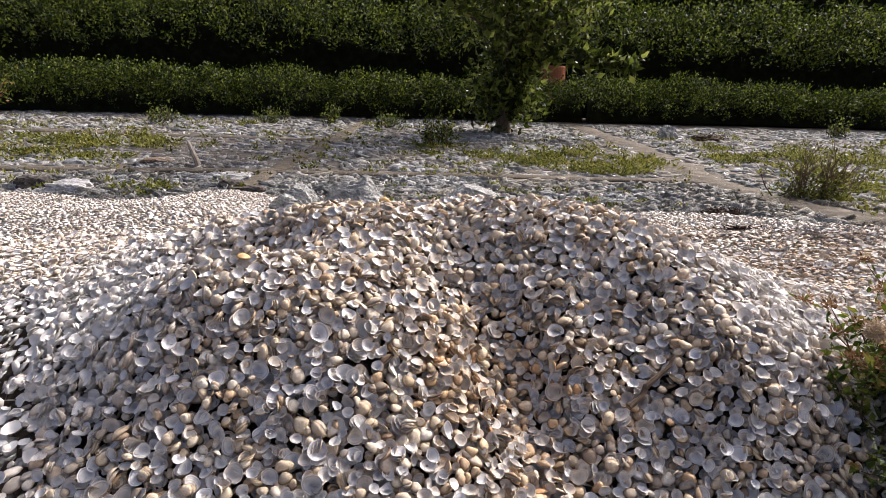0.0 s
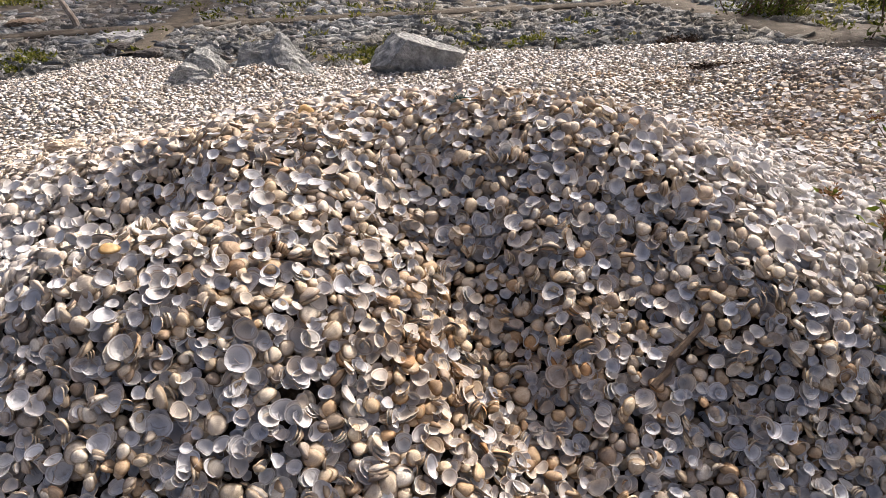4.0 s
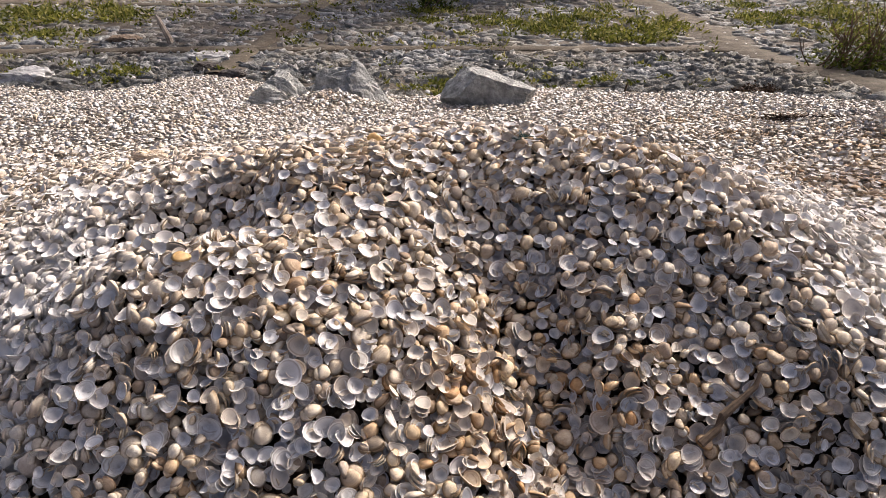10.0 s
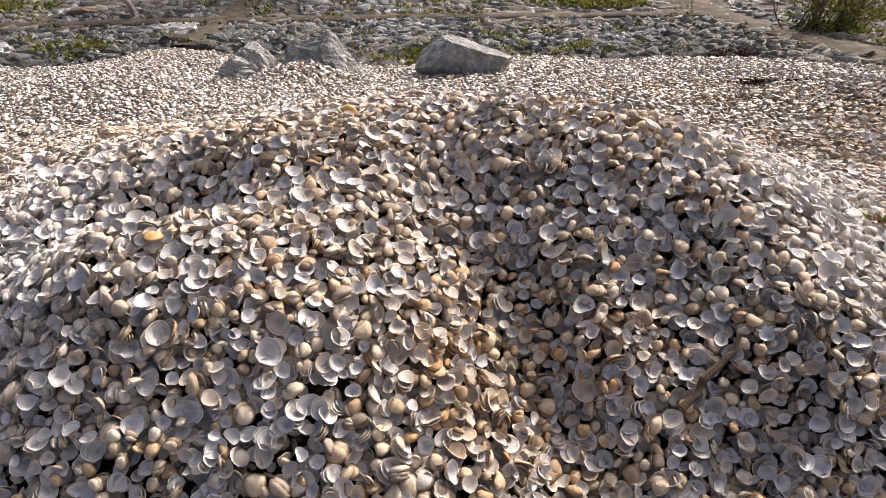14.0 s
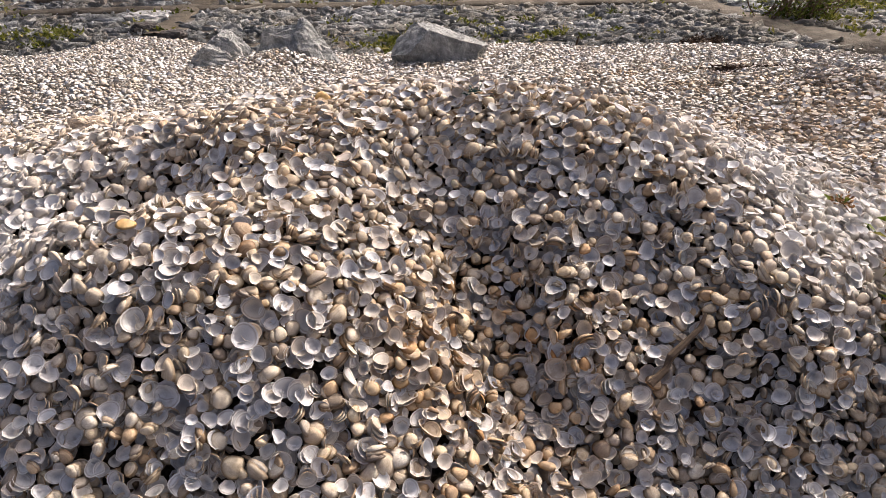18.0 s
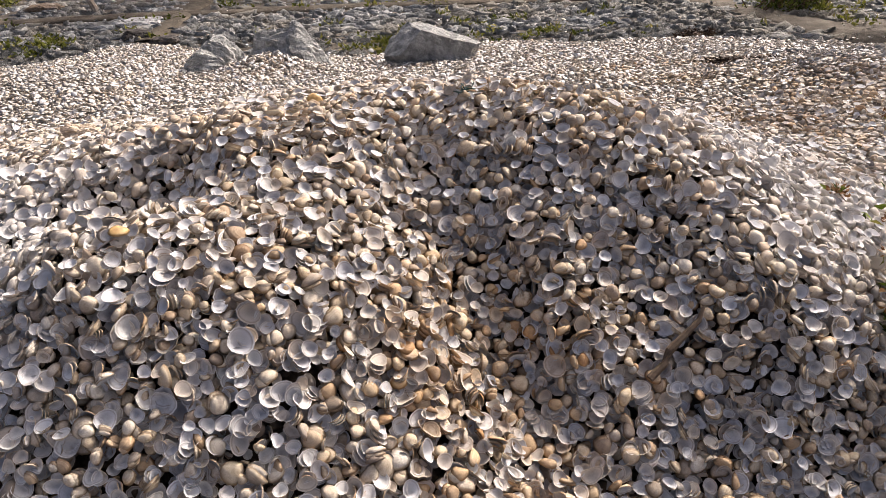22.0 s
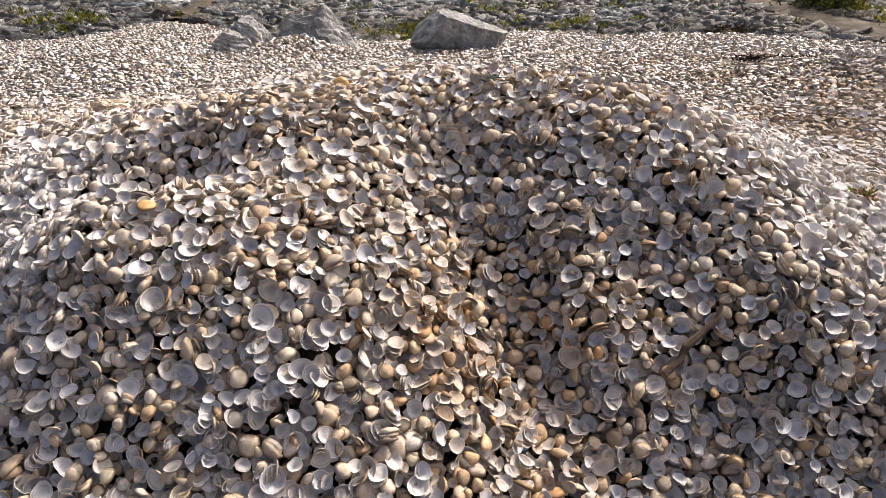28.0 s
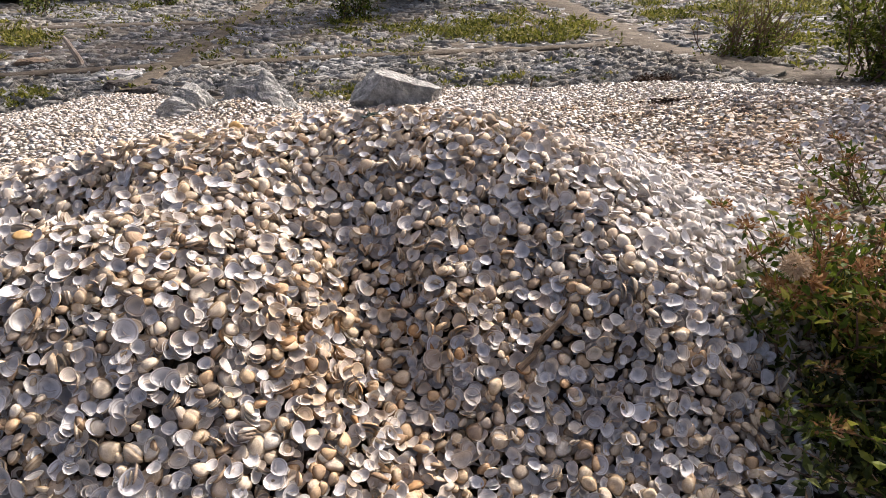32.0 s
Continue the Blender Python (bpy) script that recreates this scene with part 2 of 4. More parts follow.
TAN_STONE = mottled("tan_stone", (0.12, 0.085, 0.055), (0.21, 0.155, 0.105), (0.36, 0.31, 0.25), 14.0, 60.0, 0.9, 0.9, 0.014)
WEED = mottled("dry_weed", (0.035, 0.022, 0.014), (0.085, 0.055, 0.034), (0.16, 0.11, 0.07), 25.0, 120.0, 0.9, 0.9, 0.01, 0.3)
WOOD = mottled("grey_driftwood", (0.22, 0.17, 0.12), (0.40, 0.34, 0.27), (0.52, 0.46, 0.38), 14.0, 90.0, 0.85, 0.6, 0.004)
BARK = mottled("bark", (0.04, 0.028, 0.018), (0.10, 0.07, 0.045), (0.17, 0.125, 0.085), 20.0, 90.0, 0.9, 0.8, 0.006)
TWIG = mottled("twig_bark", (0.07, 0.04, 0.025), (0.14, 0.085, 0.055), (0.22, 0.15, 0.10), 30.0, 120.0, 0.85, 0.4, 0.002)
STICK = mottled("brown_stick", (0.07, 0.048, 0.03), (0.14, 0.098, 0.065), (0.22, 0.165, 0.115), 30.0, 140.0, 0.85, 0.6, 0.003)
HEDGE = leafy("hedge_leaf", [(0.0, (0.010, 0.018, 0.003)), (0.45, (0.023, 0.038, 0.004)), (0.75, (0.072, 0.100, 0.009)), (1.0, (0.23, 0.26, 0.033))], 0.46, 0.38)
# Near black and without gloss: deep shade inside the hedges, put into the colour.
HEDGE_SHADE = mottled("hedge_inner_shade", (0.006, 0.008, 0.004), (0.012, 0.014, 0.007), (0.02, 0.022, 0.01), 6.0, 60.0, 1.0, 0.6, 0.03)
HEDGE_SHADE.node_tree.nodes["Principled BSDF"].inputs["Specular IOR Level"].default_value = 0.0
TREE_LEAF = leafy("tree_leaf", [(0.0, (0.015, 0.022, 0.003)), (0.45, (0.042, 0.058, 0.008)), (0.80, (0.15, 0.19, 0.03)), (1.0, (0.31, 0.33, 0.08))], 0.4, 0.38)
SHRUB_LEAF = leafy("shrub_leaf", [(0.0, (0.03, 0.042, 0.006)), (0.5, (0.075, 0.095, 0.012)), (0.85, (0.16, 0.18, 0.03)), (1.0, (0.28, 0.29, 0.06))], 0.5, 0.35)
GRASS = leafy("grass_blade", [(0.0, (0.040, 0.050, 0.010)), (0.45, (0.135, 0.148, 0.025)), (0.75, (0.26, 0.255, 0.050)), (1.0, (0.32, 0.275, 0.115))], 0.55, 0.35)
BUSH_LEAF = leafy("bush_leaf", [(0.0, (0.030, 0.050, 0.008)), (0.40, (0.085, 0.13, 0.016)), (0.68, (0.19, 0.23, 0.03)), (0.86, (0.30, 0.27, 0.06)), (1.0, (0.28, 0.13, 0.05))], 0.42, 0.35)
FLOWER = leafy("dried_flower", [(0.0, (0.16, 0.07, 0.03)), (0.5, (0.32, 0.17, 0.075)), (1.0, (0.46, 0.30, 0.17))], 0.8, 0.25)
# Darker copy of the bush leaf; the lower bush's shade is in its colour.
SHADED_LEAF = leafy("shaded_bush_leaf", [(0.0, (0.012, 0.02, 0.004)), (0.5, (0.03, 0.042, 0.008)), (0.85, (0.07, 0.085, 0.015)), (1.0, (0.16, 0.16, 0.03))], 0.5, 0.25)
FLUFF = leafy("seed_fluff", [(0.0, (0.42, 0.30, 0.20)), (1.0, (0.60, 0.48, 0.36))], 0.9, 0.3)
AMBER = mottled("amber_shell", (0.40, 0.22, 0.08), (0.56, 0.36, 0.14), (0.66, 0.50, 0.28), 30.0, 90.0, 0.5, 0.3, 0.001)
PLASTIC = mottled("green_plastic", (0.006, 0.022, 0.016), (0.012, 0.04, 0.03), (0.03, 0.07, 0.055), 60.0, 120.0, 0.45, 0.3, 0.001)
FOAM = mottled("tan_foam", (0.50, 0.38, 0.25), (0.66, 0.54, 0.40), (0.76, 0.66, 0.52), 30.0, 120.0, 0.9, 0.6, 0.004)
RUST = mottled("orange_board_paint", (0.22, 0.06, 0.02), (0.34, 0.11, 0.04), (0.42, 0.17, 0.07), 5.0, 40.0, 0.7, 0.3, 0.003)


# ---- building helpers ----
def part(name, mesh, material, parent=None, label="", kind=""):
    """Links a mesh, or a bmesh, as one object under a thing or a part."""
    if isinstance(mesh, bmesh.types.BMesh):
        data = bpy.data.meshes.new(name)
        mesh.to_mesh(data)
        mesh.free()
        mesh = data
    if material is not None and not mesh.materials:
        mesh.materials.append(material)
    ob = new(name, mesh)
    if parent is not None:
        ob.parent = parent
    return tagged(ob, label, "", "", kind)


def thing(name, at, label, category, group="", kind=""):
    ob = new(name)
    ob.empty_display_size = 0.1
    ob.location = at
    return tagged(ob, label, category, group, kind)


def tri_mesh(name, verts, tris, slots=None, uvs=None, smooth=True):
    """A mesh from arrays of corners and triangles; uvs are given corner by corner of the vertices."""
    me = bpy.data.meshes.new(name)
    n, k = len(verts), len(tris)
    me.vertices.add(n)
    me.vertices.foreach_set("co", np.ascontiguousarray(verts, dtype=np.float32).ravel())
    me.loops.add(3 * k)
    flat = np.ascontiguousarray(tris, dtype=np.int32).ravel()
    me.loops.foreach_set("vertex_index", flat)
    me.polygons.add(k)
    me.polygons.foreach_set("loop_start", np.arange(0, 3 * k, 3, dtype=np.int32))
    me.polygons.foreach_set("loop_total", np.full(k, 3, dtype=np.int32))
    if slots is not None:
        me.polygons.foreach_set("material_index", np.minimum(np.asarray(slots), 1).astype(np.int32))
    round_faces = np.full(k, smooth, dtype=bool)
    if slots is not None:
        round_faces &= np.asarray(slots) < 2
    me.polygons.foreach_set("use_smooth", round_faces)
    if uvs is not None:
        layer = me.uv_layers.new(name="uv")
        layer.data.foreach_set("uv", np.ascontiguousarray(uvs[flat], dtype=np.float32).ravel())
    me.update(calc_edges=True)
    return me


def fbm(x, y, scale, seed=0.0):
    """Cheap smooth noise on arrays, about -1 to 1."""
    x, y = np.asarray(x) * scale + seed, np.asarray(y) * scale - 1.7 * seed
    out = np.sin(1.3 * x + 0.7 * np.sin(1.9 * y + seed)) * np.cos(1.1 * y - 0.8 * np.sin(1.3 * x))
    out = out + 0.5 * np.sin(2.9 * x - 1.7 * y + 1.3) * np.cos(2.3 * y + 2.1 * x * 0.6 + seed)
    return (out + 0.25 * np.sin(5.7 * x + 3.1 * y) * np.cos(4.9 * y - 2.2 * x)) / 1.6


# ---- the lie of the land: one heap with a shoulder, a gully and two ridges ----
BUMPS = [(0.081, 1.37, 0.929, 0.541, -0.04, 0.373),
         (-0.272, 0.794, 0.338, 0.196, -0.115, 0.195),
         (0.44, 0.999, 0.28, 0.226, -0.157, 0.141),
         (0.239, 0.751, 0.165, 0.301, 0.759, -0.126),
         (-0.453, 1.005, 0.113, 0.072, -0.012, -0.049),
         (-0.006, 1.647, 2.401, 1.482, 0.061, 0.096),
         (0.59, 0.735, 0.20, 0.09, 0.18, 0.055),
         (-0.112, 1.10, 0.213, 0.09, 0.281, 0.055),
         (0.105, 0.94, 0.055, 0.22, 0.42, -0.035),
         (0.27, 0.88, 0.10, 0.16, 0.35, -0.025),
         (-0.47, 1.02, 0.10, 0.08, 0.3, -0.062),
         (-0.30, 1.08, 0.07, 0.08, 0.2, 0.040),
         (2.45, 2.25, 0.65, 0.42, -0.35, 0.17),
         (0.62, 0.53, 0.18, 0.09, 0.2, -0.045),
         (-0.50, 1.20, 0.36, 0.11, 0.13, 0.066),
         (1.55, 2.53, 0.55, 0.77, -0.40, -0.040),
         (0.46, 0.86, 0.08, 0.09, 0.02, -0.045),
         (0.285, 0.80, 0.055, 0.13, 0.30, 0.046),
         (0.150, 0.72, 0.05, 0.14, 0.35, -0.022),
         (-0.51, 0.78, 0.11, 0.22, 0.15, 0.048),
         (-0.26, 0.95, 0.09, 0.14, 0.64, -0.028),
         (0.59, 0.55, 0.18, 0.07, 0.72, 0.032),
         (1.20, 1.65, 0.20, 0.61, -0.04, -0.030),
         (-0.655, 3.68, 0.17, 0.13, 0.0, 0.26)]


def heap(x, y):
    x, y = np.asarray(x, float), np.asarray(y, float)
    z = np.zeros_like(x)
    for cx, cy, sx, sy, a, h in BUMPS:
        u, v = (x - cx) * math.cos(a) + (y - cy) * math.sin(a), -(x - cx) * math.sin(a) + (y - cy) * math.cos(a)
        z = z + h * np.exp(-0.5 * ((u / sx) ** 2 + (v / sy) ** 2))
    return z + 0.010 * fbm(x, y, 5.0, 2.0) + 0.005 * fbm(x, y, 15.0, 7.0)


# The bank behind the shells is drawn on a plan of its own and set out at 1.15 times that plan, about the camera's
# place, to keep its fit to the view.
EYE_POINT, BANK_SCALE = Vector((0.0, 0.0, 0.955)), 1.15
SET_OUT = Matrix.Translation(EYE_POINT) @ Matrix.Scale(BANK_SCALE, 4) @ Matrix.Translation(-EYE_POINT)


def bank_edge(x):
    """How far the bank comes forward, on its own plan."""
    x = np.asarray(x, float)
    return 3.86 + 0.10 * np.sin(1.3 * x + 0.5) + 0.06 * np.sin(4.1 * x) - 0.38 * np.clip(x - 2.55, 0, 1.2) - 0.15 * np.exp(-((x - 0.0) / 0.5) ** 2) + 0.46 * np.exp(-((x + 1.55) / 0.42) ** 2)


def bank(x, y):
    """The soil of the bank, on its own plan."""
    x, y = np.asarray(x, float), np.asarray(y, float)
    return -0.085 + 0.012 * fbm(x, y, 1.1, 4.0) * np.clip(1 - np.hypot(x, y - 5) / 60, 0, 1)


def shell_edge(x):
    """How far back the shells reach."""
    return BANK_SCALE * bank_edge(np.asarray(x, float) / BANK_SCALE)


def land(x, y):
    """The bare ground below shells and stones: it falls from the heap to the bank."""
    x, y = np.asarray(x, float), np.asarray(y, float)
    near = np.clip((shell_edge(x) - y) / 1.75, 0, 1) * np.clip((7 - np.abs(x)) / 3, 0, 1)
    low = EYE_POINT.z + BANK_SCALE * (bank(x / BANK_SCALE, y / BANK_SCALE) - EYE_POINT.z)
    return low + near * (heap(x, y) - 0.03 - low)


def set_out(ob):
    ob.matrix_basis = SET_OUT @ ob.matrix_basis
    return ob


def ground_sheet():
    far = [10, 13, 17, 23, 32, 46, 70, 110, 180, 300, 500, 900]
    xs = np.array([-v for v in reversed(far)] + list(np.arange(-8, 8.01, 0.125)) + far)
    ys = np.array([-v for v in reversed(far)] + list(np.arange(-4, 12.01, 0.125)) + [v + 4 for v in far])
    gx, gy = np.meshgrid(xs, ys)
    under = np.clip((2.6 - np.hypot(gx - 0.1, gy - 1.2)) / 0.8, 0, 1)     # the soil lies deeper below the heap
    v = np.stack([gx, gy, land(gx, gy) - 0.16 * under], -1).reshape(-1, 3)
    w = len(xs)
    i = (np.arange(len(ys) - 1)[:, None] * w + np.arange(w - 1)).ravel()
    tris = np.concatenate([np.stack([i, i + 1, i + w + 1], 1), np.stack([i, i + w + 1, i + w], 1)])
    me = tri_mesh("ground", v, tris)
    me.materials.append(SOIL)
    tagged(new("ground", me), "bare sandy soil below shells and stone pitching", "ground", "", "structure")


ground_sheet()


# ---- concrete beams set in the pitching ----
def beam(points, width, top, label):
    """A worn concrete strip that follows a few corners in the plan."""
    pts = [Vector((*p, 0)) for p in points]
    base = pts[0]
    bm = bmesh.new()
    rows = []
    line = []
    for a, b in zip(pts, pts[1:]):
        n = max(2, int((b - a).length / 0.12))
        line += [a.lerp(b, k / n) for k in range(n)]
    line.append(pts[-1])
    for k, p in enumerate(line):
        d = (line[min(k + 1, len(line) - 1)] - line[max(k - 1, 0)]).normalized()
        side = Vector((d.y, -d.x, 0))
        wl, wr = (width / 2 * (1 + 0.30 * float(fbm(p.x, p.y, 3.3, s))) for s in (1.0, 5.0))
        row = []
        for off, z in ((-wl, -0.13), (-wl, -0.012), (-wl + 0.02, 0), (0, 0.006), (wr - 0.02, 0), (wr, -0.012), (wr, -0.13)):
            q = p + side * off - base
            row.append(bm.verts.new((q.x, q.y, z + 0.004 * float(fbm(q.x + base.x, q.y + base.y, 6.0, 3.0)))))
        rows.append(row)
    for a, b in zip(rows, rows[1:]):
        for j in range(6):
            bm.faces.new((a[j], b[j], b[j + 1], a[j + 1]))
    bmesh.ops.recalc_face_normals(bm, faces=bm.faces)
    ob = part("concrete_beam", bm, CONCRETE)
    ob.location = (base.x, base.y, top)
    for f in ob.data.polygons:
        f.use_smooth = True
    tagged(set_out(ob), label, "concrete beam", "beams in the pitching", "structure")


beam([(-7.5, 4.57), (-3.6, 4.85), (-2.0, 5.04), (-0.4, 5.15), (2.34, 5.23)], 0.16, -0.070, "weathered concrete beam along the foot of stone pitching")
beam([(-1.53, 4.25), (-1.51, 5.14)], 0.17, -0.070, "dusty concrete cross beam between pitched stones")
beam([(-1.51, 5.14), (-1.44, 6.3), (-1.32, 9.3)], 0.18, -0.070, "dusty concrete cross beam between pitched stones")
beam([(-7.5, 7.55), (-4.5, 7.40), (-1.44, 7.30)], 0.22, -0.068, "weathered concrete beam half buried in stones")
beam([(2.12, 10.9), (2.47, 7.5), (2.44, 5.7), (2.50, 5.0), (2.82, 4.35), (3.08, 3.50), (3.4, 2.3)], 0.37, -0.079, "worn sandy concrete path leading to a gap in the hedge")


# ---- shells ----
def valve(segments, outer, inner, dome, slim, skew, chip=0.0):
    """One cockle valve one unit wide, convex side up: corners, triangles, slots (0 outside, 1 inside, 2 broken rim), uvs."""
    a = np.arange(segments) / segments * 2 * np.pi
    ax, ay = 0.5, 0.5 * slim
    v, uv, t, slot = [], [], [], []
    rim = 1 + 0.02 * np.cos(3 * a + skew) + 0.018 * np.sin(7.3 * np.arange(segments) + 5 * skew) - chip * np.clip(np.cos(a - 4.2 - skew) - 0.55, 0, 1)
    beak = np.exp(-((a - np.pi / 2) / 0.48) ** 2)

    def ring(s, drop):
        for k in range(segments):
            r = s * rim[k] * (1 + 0.25 * beak[k])
            x = ax * r * math.cos(a[k]) + skew * 0.04 * (1 - s)
            y = ay * r * math.sin(a[k]) + (1 - s) ** 1.15 * 0.66 * ay
            z = dome * (1 - s ** 2.0) ** 0.88 - drop
            v.append((x, y, z))
            uv.append((k / segments, s))

    v.append((skew * 0.04, 0.66 * ay, dome)), uv.append((0.5, 0))
    for s in outer:
        ring(s, 0.0)
    for j, s in enumerate(inner):
        ring(s, dome * (1 - s ** 2.0) ** 0.88 - 0.012 if j == 0 else 0.05)
    v.append((0, 0.5 * ay, dome - 0.06)), uv.append((0.5, 0))
    total, end = len(outer) + len(inner), len(v) - 1
    for k in range(segments):
        q = (k + 1) % segments
        t.append((0, 1 + k, 1 + q)), slot.append(0)
        for j in range(total - 1):
            b, c = 1 + j * segments, 1 + (j + 1) * segments
            t += [(b + k, c + k, c + q), (b + k, c + q, b + q)]
            slot += [0 if j < len(outer) - 1 else 2 if j == len(outer) - 1 else 1] * 2
        b = 1 + (total - 1) * segments
        t.append((b + k, end, b + q)), slot.append(1)
    v = np.array(v)
    v[:, 2] -= dome * 0.35
    return v, np.array(t), np.array(slot), np.array(uv)


def spread(x0, x1, y0, y1, gap, jitter=0.48):
    gx, gy = np.meshgrid(np.arange(x0, x1, gap), np.arange(y0, y1, gap * 0.9))
    gx = gx + (np.arange(gx.shape[0]) % 2)[:, None] * gap * 0.5
    p = np.stack([gx.ravel(), gy.ravel()], 1)
    return p + rng.uniform(-jitter, jitter, p.shape) * gap


def poses(p, surface, lift, size, tilt, cups):
    """Turns (n x 3 x 3, size included) and places of shells strewn on a surface."""
    n = len(p)
    e = 0.012
    z = surface(p[:, 0], p[:, 1])
    sx = (surface(p[:, 0] + e, p[:, 1]) - surface(p[:, 0] - e, p[:, 1])) / (2 * e)
    sy = (surface(p[:, 0], p[:, 1] + e) - surface(p[:, 0], p[:, 1] - e)) / (2 * e)
    up = np.stack([-sx, -sy, np.ones(n)], 1)
    up /= np.linalg.norm(up, axis=1)[:, None]
    nrm = up + rng.normal(0, 1, (n, 3)) * tilt[:, None]
    nrm /= np.linalg.norm(nrm, axis=1)[:, None]
    under = (nrm * up).sum(1) < 0.1
    nrm[under] = nrm[under] + up[under] * 0.8
    nrm /= np.linalg.norm(nrm, axis=1)[:, None]
    nrm = np.where((rng.random(n) < cups)[:, None], -nrm, nrm)
    ref = rng.normal(0, 1, (n, 3))
    xx = np.cross(ref, nrm)
    xx /= np.linalg.norm(xx, axis=1)[:, None]
    yy = np.cross(nrm, xx)
    turn = np.stack([xx, yy, nrm], 2) * size[:, None, None]
    return turn, np.stack([p[:, 0], p[:, 1], z], 1) + up * lift[:, None]


def strewn(name, turn, place, kinds, base, mats=None):
    """Many shells joined into one mesh, at base."""
    which = rng.integers(0, len(kinds), len(place))
    vs, ts, ss, us, count = [], [], [], [], 0
    for k, (v, t, s, uv) in enumerate(kinds):
        m = which == k
        if not m.any():
            continue
        w = np.einsum("nij,vj->nvi", turn[m], v) + (place[m] - np.array(base))[:, None, :]
        n = len(w)
        vs.append(w.reshape(-1, 3))
        ts.append((t[None] + (np.arange(n) * len(v))[:, None, None] + count).reshape(-1, 3))
        ss.append(np.tile(s, n))
        us.append(np.tile(uv, (n, 1)))
        count += n * len(v)
    me = tri_mesh(name, np.concatenate(vs), np.concatenate(ts), np.concatenate(ss), np.concatenate(us))
    for m in mats or (SHELL_OUT, SHELL_IN):
        me.materials.append(m)
    return me


SHAPES = ((0.30, 0.84, 0.2, 0), (0.33, 0.78, -0.5, 0.1), (0.27, 0.88, 0.6, 0.35), (0.34, 0.80, -0.2, 0), (0.29, 0.74, 0.9, 0), (0.28, 0.80, -0.8, 0.65), (0.25, 0.82, 0.4, 0.9))
FINE = [valve(14, (0.66, 1.0), (0.935, 0.62), d, s, k, c) for d, s, k, c in SHAPES]


def flake(segments, dome, slim, seed):
    """A small whole or broken shell for far beds: two fans on one rim."""
    r = np.random.default_rng(seed)
    a = np.arange(segments) / segments * 2 * np.pi
    rad = 0.5 * r.uniform(0.65, 1.2, segments)
    v = [(0, 0.1, dome)] + [(rad[k] * math.cos(a[k]), slim * rad[k] * math.sin(a[k]), 0) for k in range(segments)] + [(0, 0.1, dome * 0.75)]
    uv = [(0.5, 0.0)] + [(k / segments, 0.9) for k in range(segments)] + [(0.5, 0.0)]
    t = [(0, 1 + k, 1 + (k + 1) % segments) for k in range(segments)] + [(segments + 1, 1 + (k + 1) % segments, 1 + k) for k in range(segments)]
    v = np.array(v, float)
    v[:, 2] -= dome * 0.35
    return v, np.array(t), np.array([0] * segments + [1] * segments), np.array(uv)


def small_valve(segments, dome, slim, seed):
    """A whole small shell for the beds: a domed fan with a beak over a hollow one."""
    v, t, slot, uv = flake(segments, dome, slim, seed)
    r = np.random.default_rng(seed + 50)
    a = np.arange(segments) / segments * 2 * np.pi
    rad = 0.5 * r.uniform(0.92, 1.06, segments) * (1 + 0.14 * np.exp(-((a - np.pi / 2) / 0.6) ** 2))
    v[1:segments + 1, 0], v[1:segments + 1, 1] = rad * np.cos(a), slim * rad * np.sin(a)
    return v, t, slot, uv


FLAKES = [flake(6, 0.13, 0.85, 1), flake(6, 0.10, 0.65, 2), flake(5, 0.06, 0.75, 3), flake(6, 0.16, 0.80, 4), flake(4, 0.05, 0.6, 5)]
WHOLE = [small_valve(8, 0.20, 0.84, 11), small_valve(8, 0.17, 0.74, 12), small_valve(7, 0.23, 0.80, 13), small_valve(8, 0.15, 0.88, 14), flake(6, 0.12, 0.7, 15), flake(5, 0.08, 0.6, 16)]
NESTED = [valve(9, (0.75, 1.0), (0.90,), d, s, k, c) for d, s, k, c in SHAPES]
COARSE = [valve(8, (0.72, 1.0), (0.90,), d * 0.9, s, k, c) for d, s, k, c in SHAPES[:5]]


def sizes(n, mean):
    return np.clip(mean * np.exp(rng.normal(0, 0.21, n)), 0.012, 0.040)


def pile_top(x, y):
    return heap(x, y) - 0.006


mound = thing("shell_mound", (0.0, 1.0, 0.0), "heap of loose empty cockle shells, cream, white and tan", "shell heap")


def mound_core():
    """The packed broken shells below the loose ones, coloured dark to deepen the shade between them."""
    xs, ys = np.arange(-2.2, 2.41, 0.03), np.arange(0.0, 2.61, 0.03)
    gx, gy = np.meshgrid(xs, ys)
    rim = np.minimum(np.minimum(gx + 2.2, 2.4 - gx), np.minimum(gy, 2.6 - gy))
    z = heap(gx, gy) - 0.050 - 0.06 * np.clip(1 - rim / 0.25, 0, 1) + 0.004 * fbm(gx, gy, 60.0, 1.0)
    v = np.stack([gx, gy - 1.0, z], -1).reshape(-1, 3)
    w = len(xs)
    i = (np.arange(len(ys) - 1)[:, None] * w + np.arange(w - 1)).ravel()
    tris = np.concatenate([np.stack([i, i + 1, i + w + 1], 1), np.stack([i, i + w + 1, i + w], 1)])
    part("packed_core", tri_mesh("packed_core", v, tris), SHADE_DEBRIS, mound, "packed brown shell debris, darkened for the shade in the gaps")


mound_core()


def steep(p, more):
    """Adds shells where the heap is steep, so that they lie as thick there."""
    e = 0.02
    sx = (heap(more[:, 0] + e, more[:, 1]) - heap(more[:, 0] - e, more[:, 1])) / (2 * e)
    sy = (heap(more[:, 0], more[:, 1] + e) - heap(more[:, 0], more[:, 1] - e)) / (2 * e)
    return np.concatenate([p, more[rng.random(len(more)) < np.sqrt(1 + sx ** 2 + sy ** 2) - 1]])


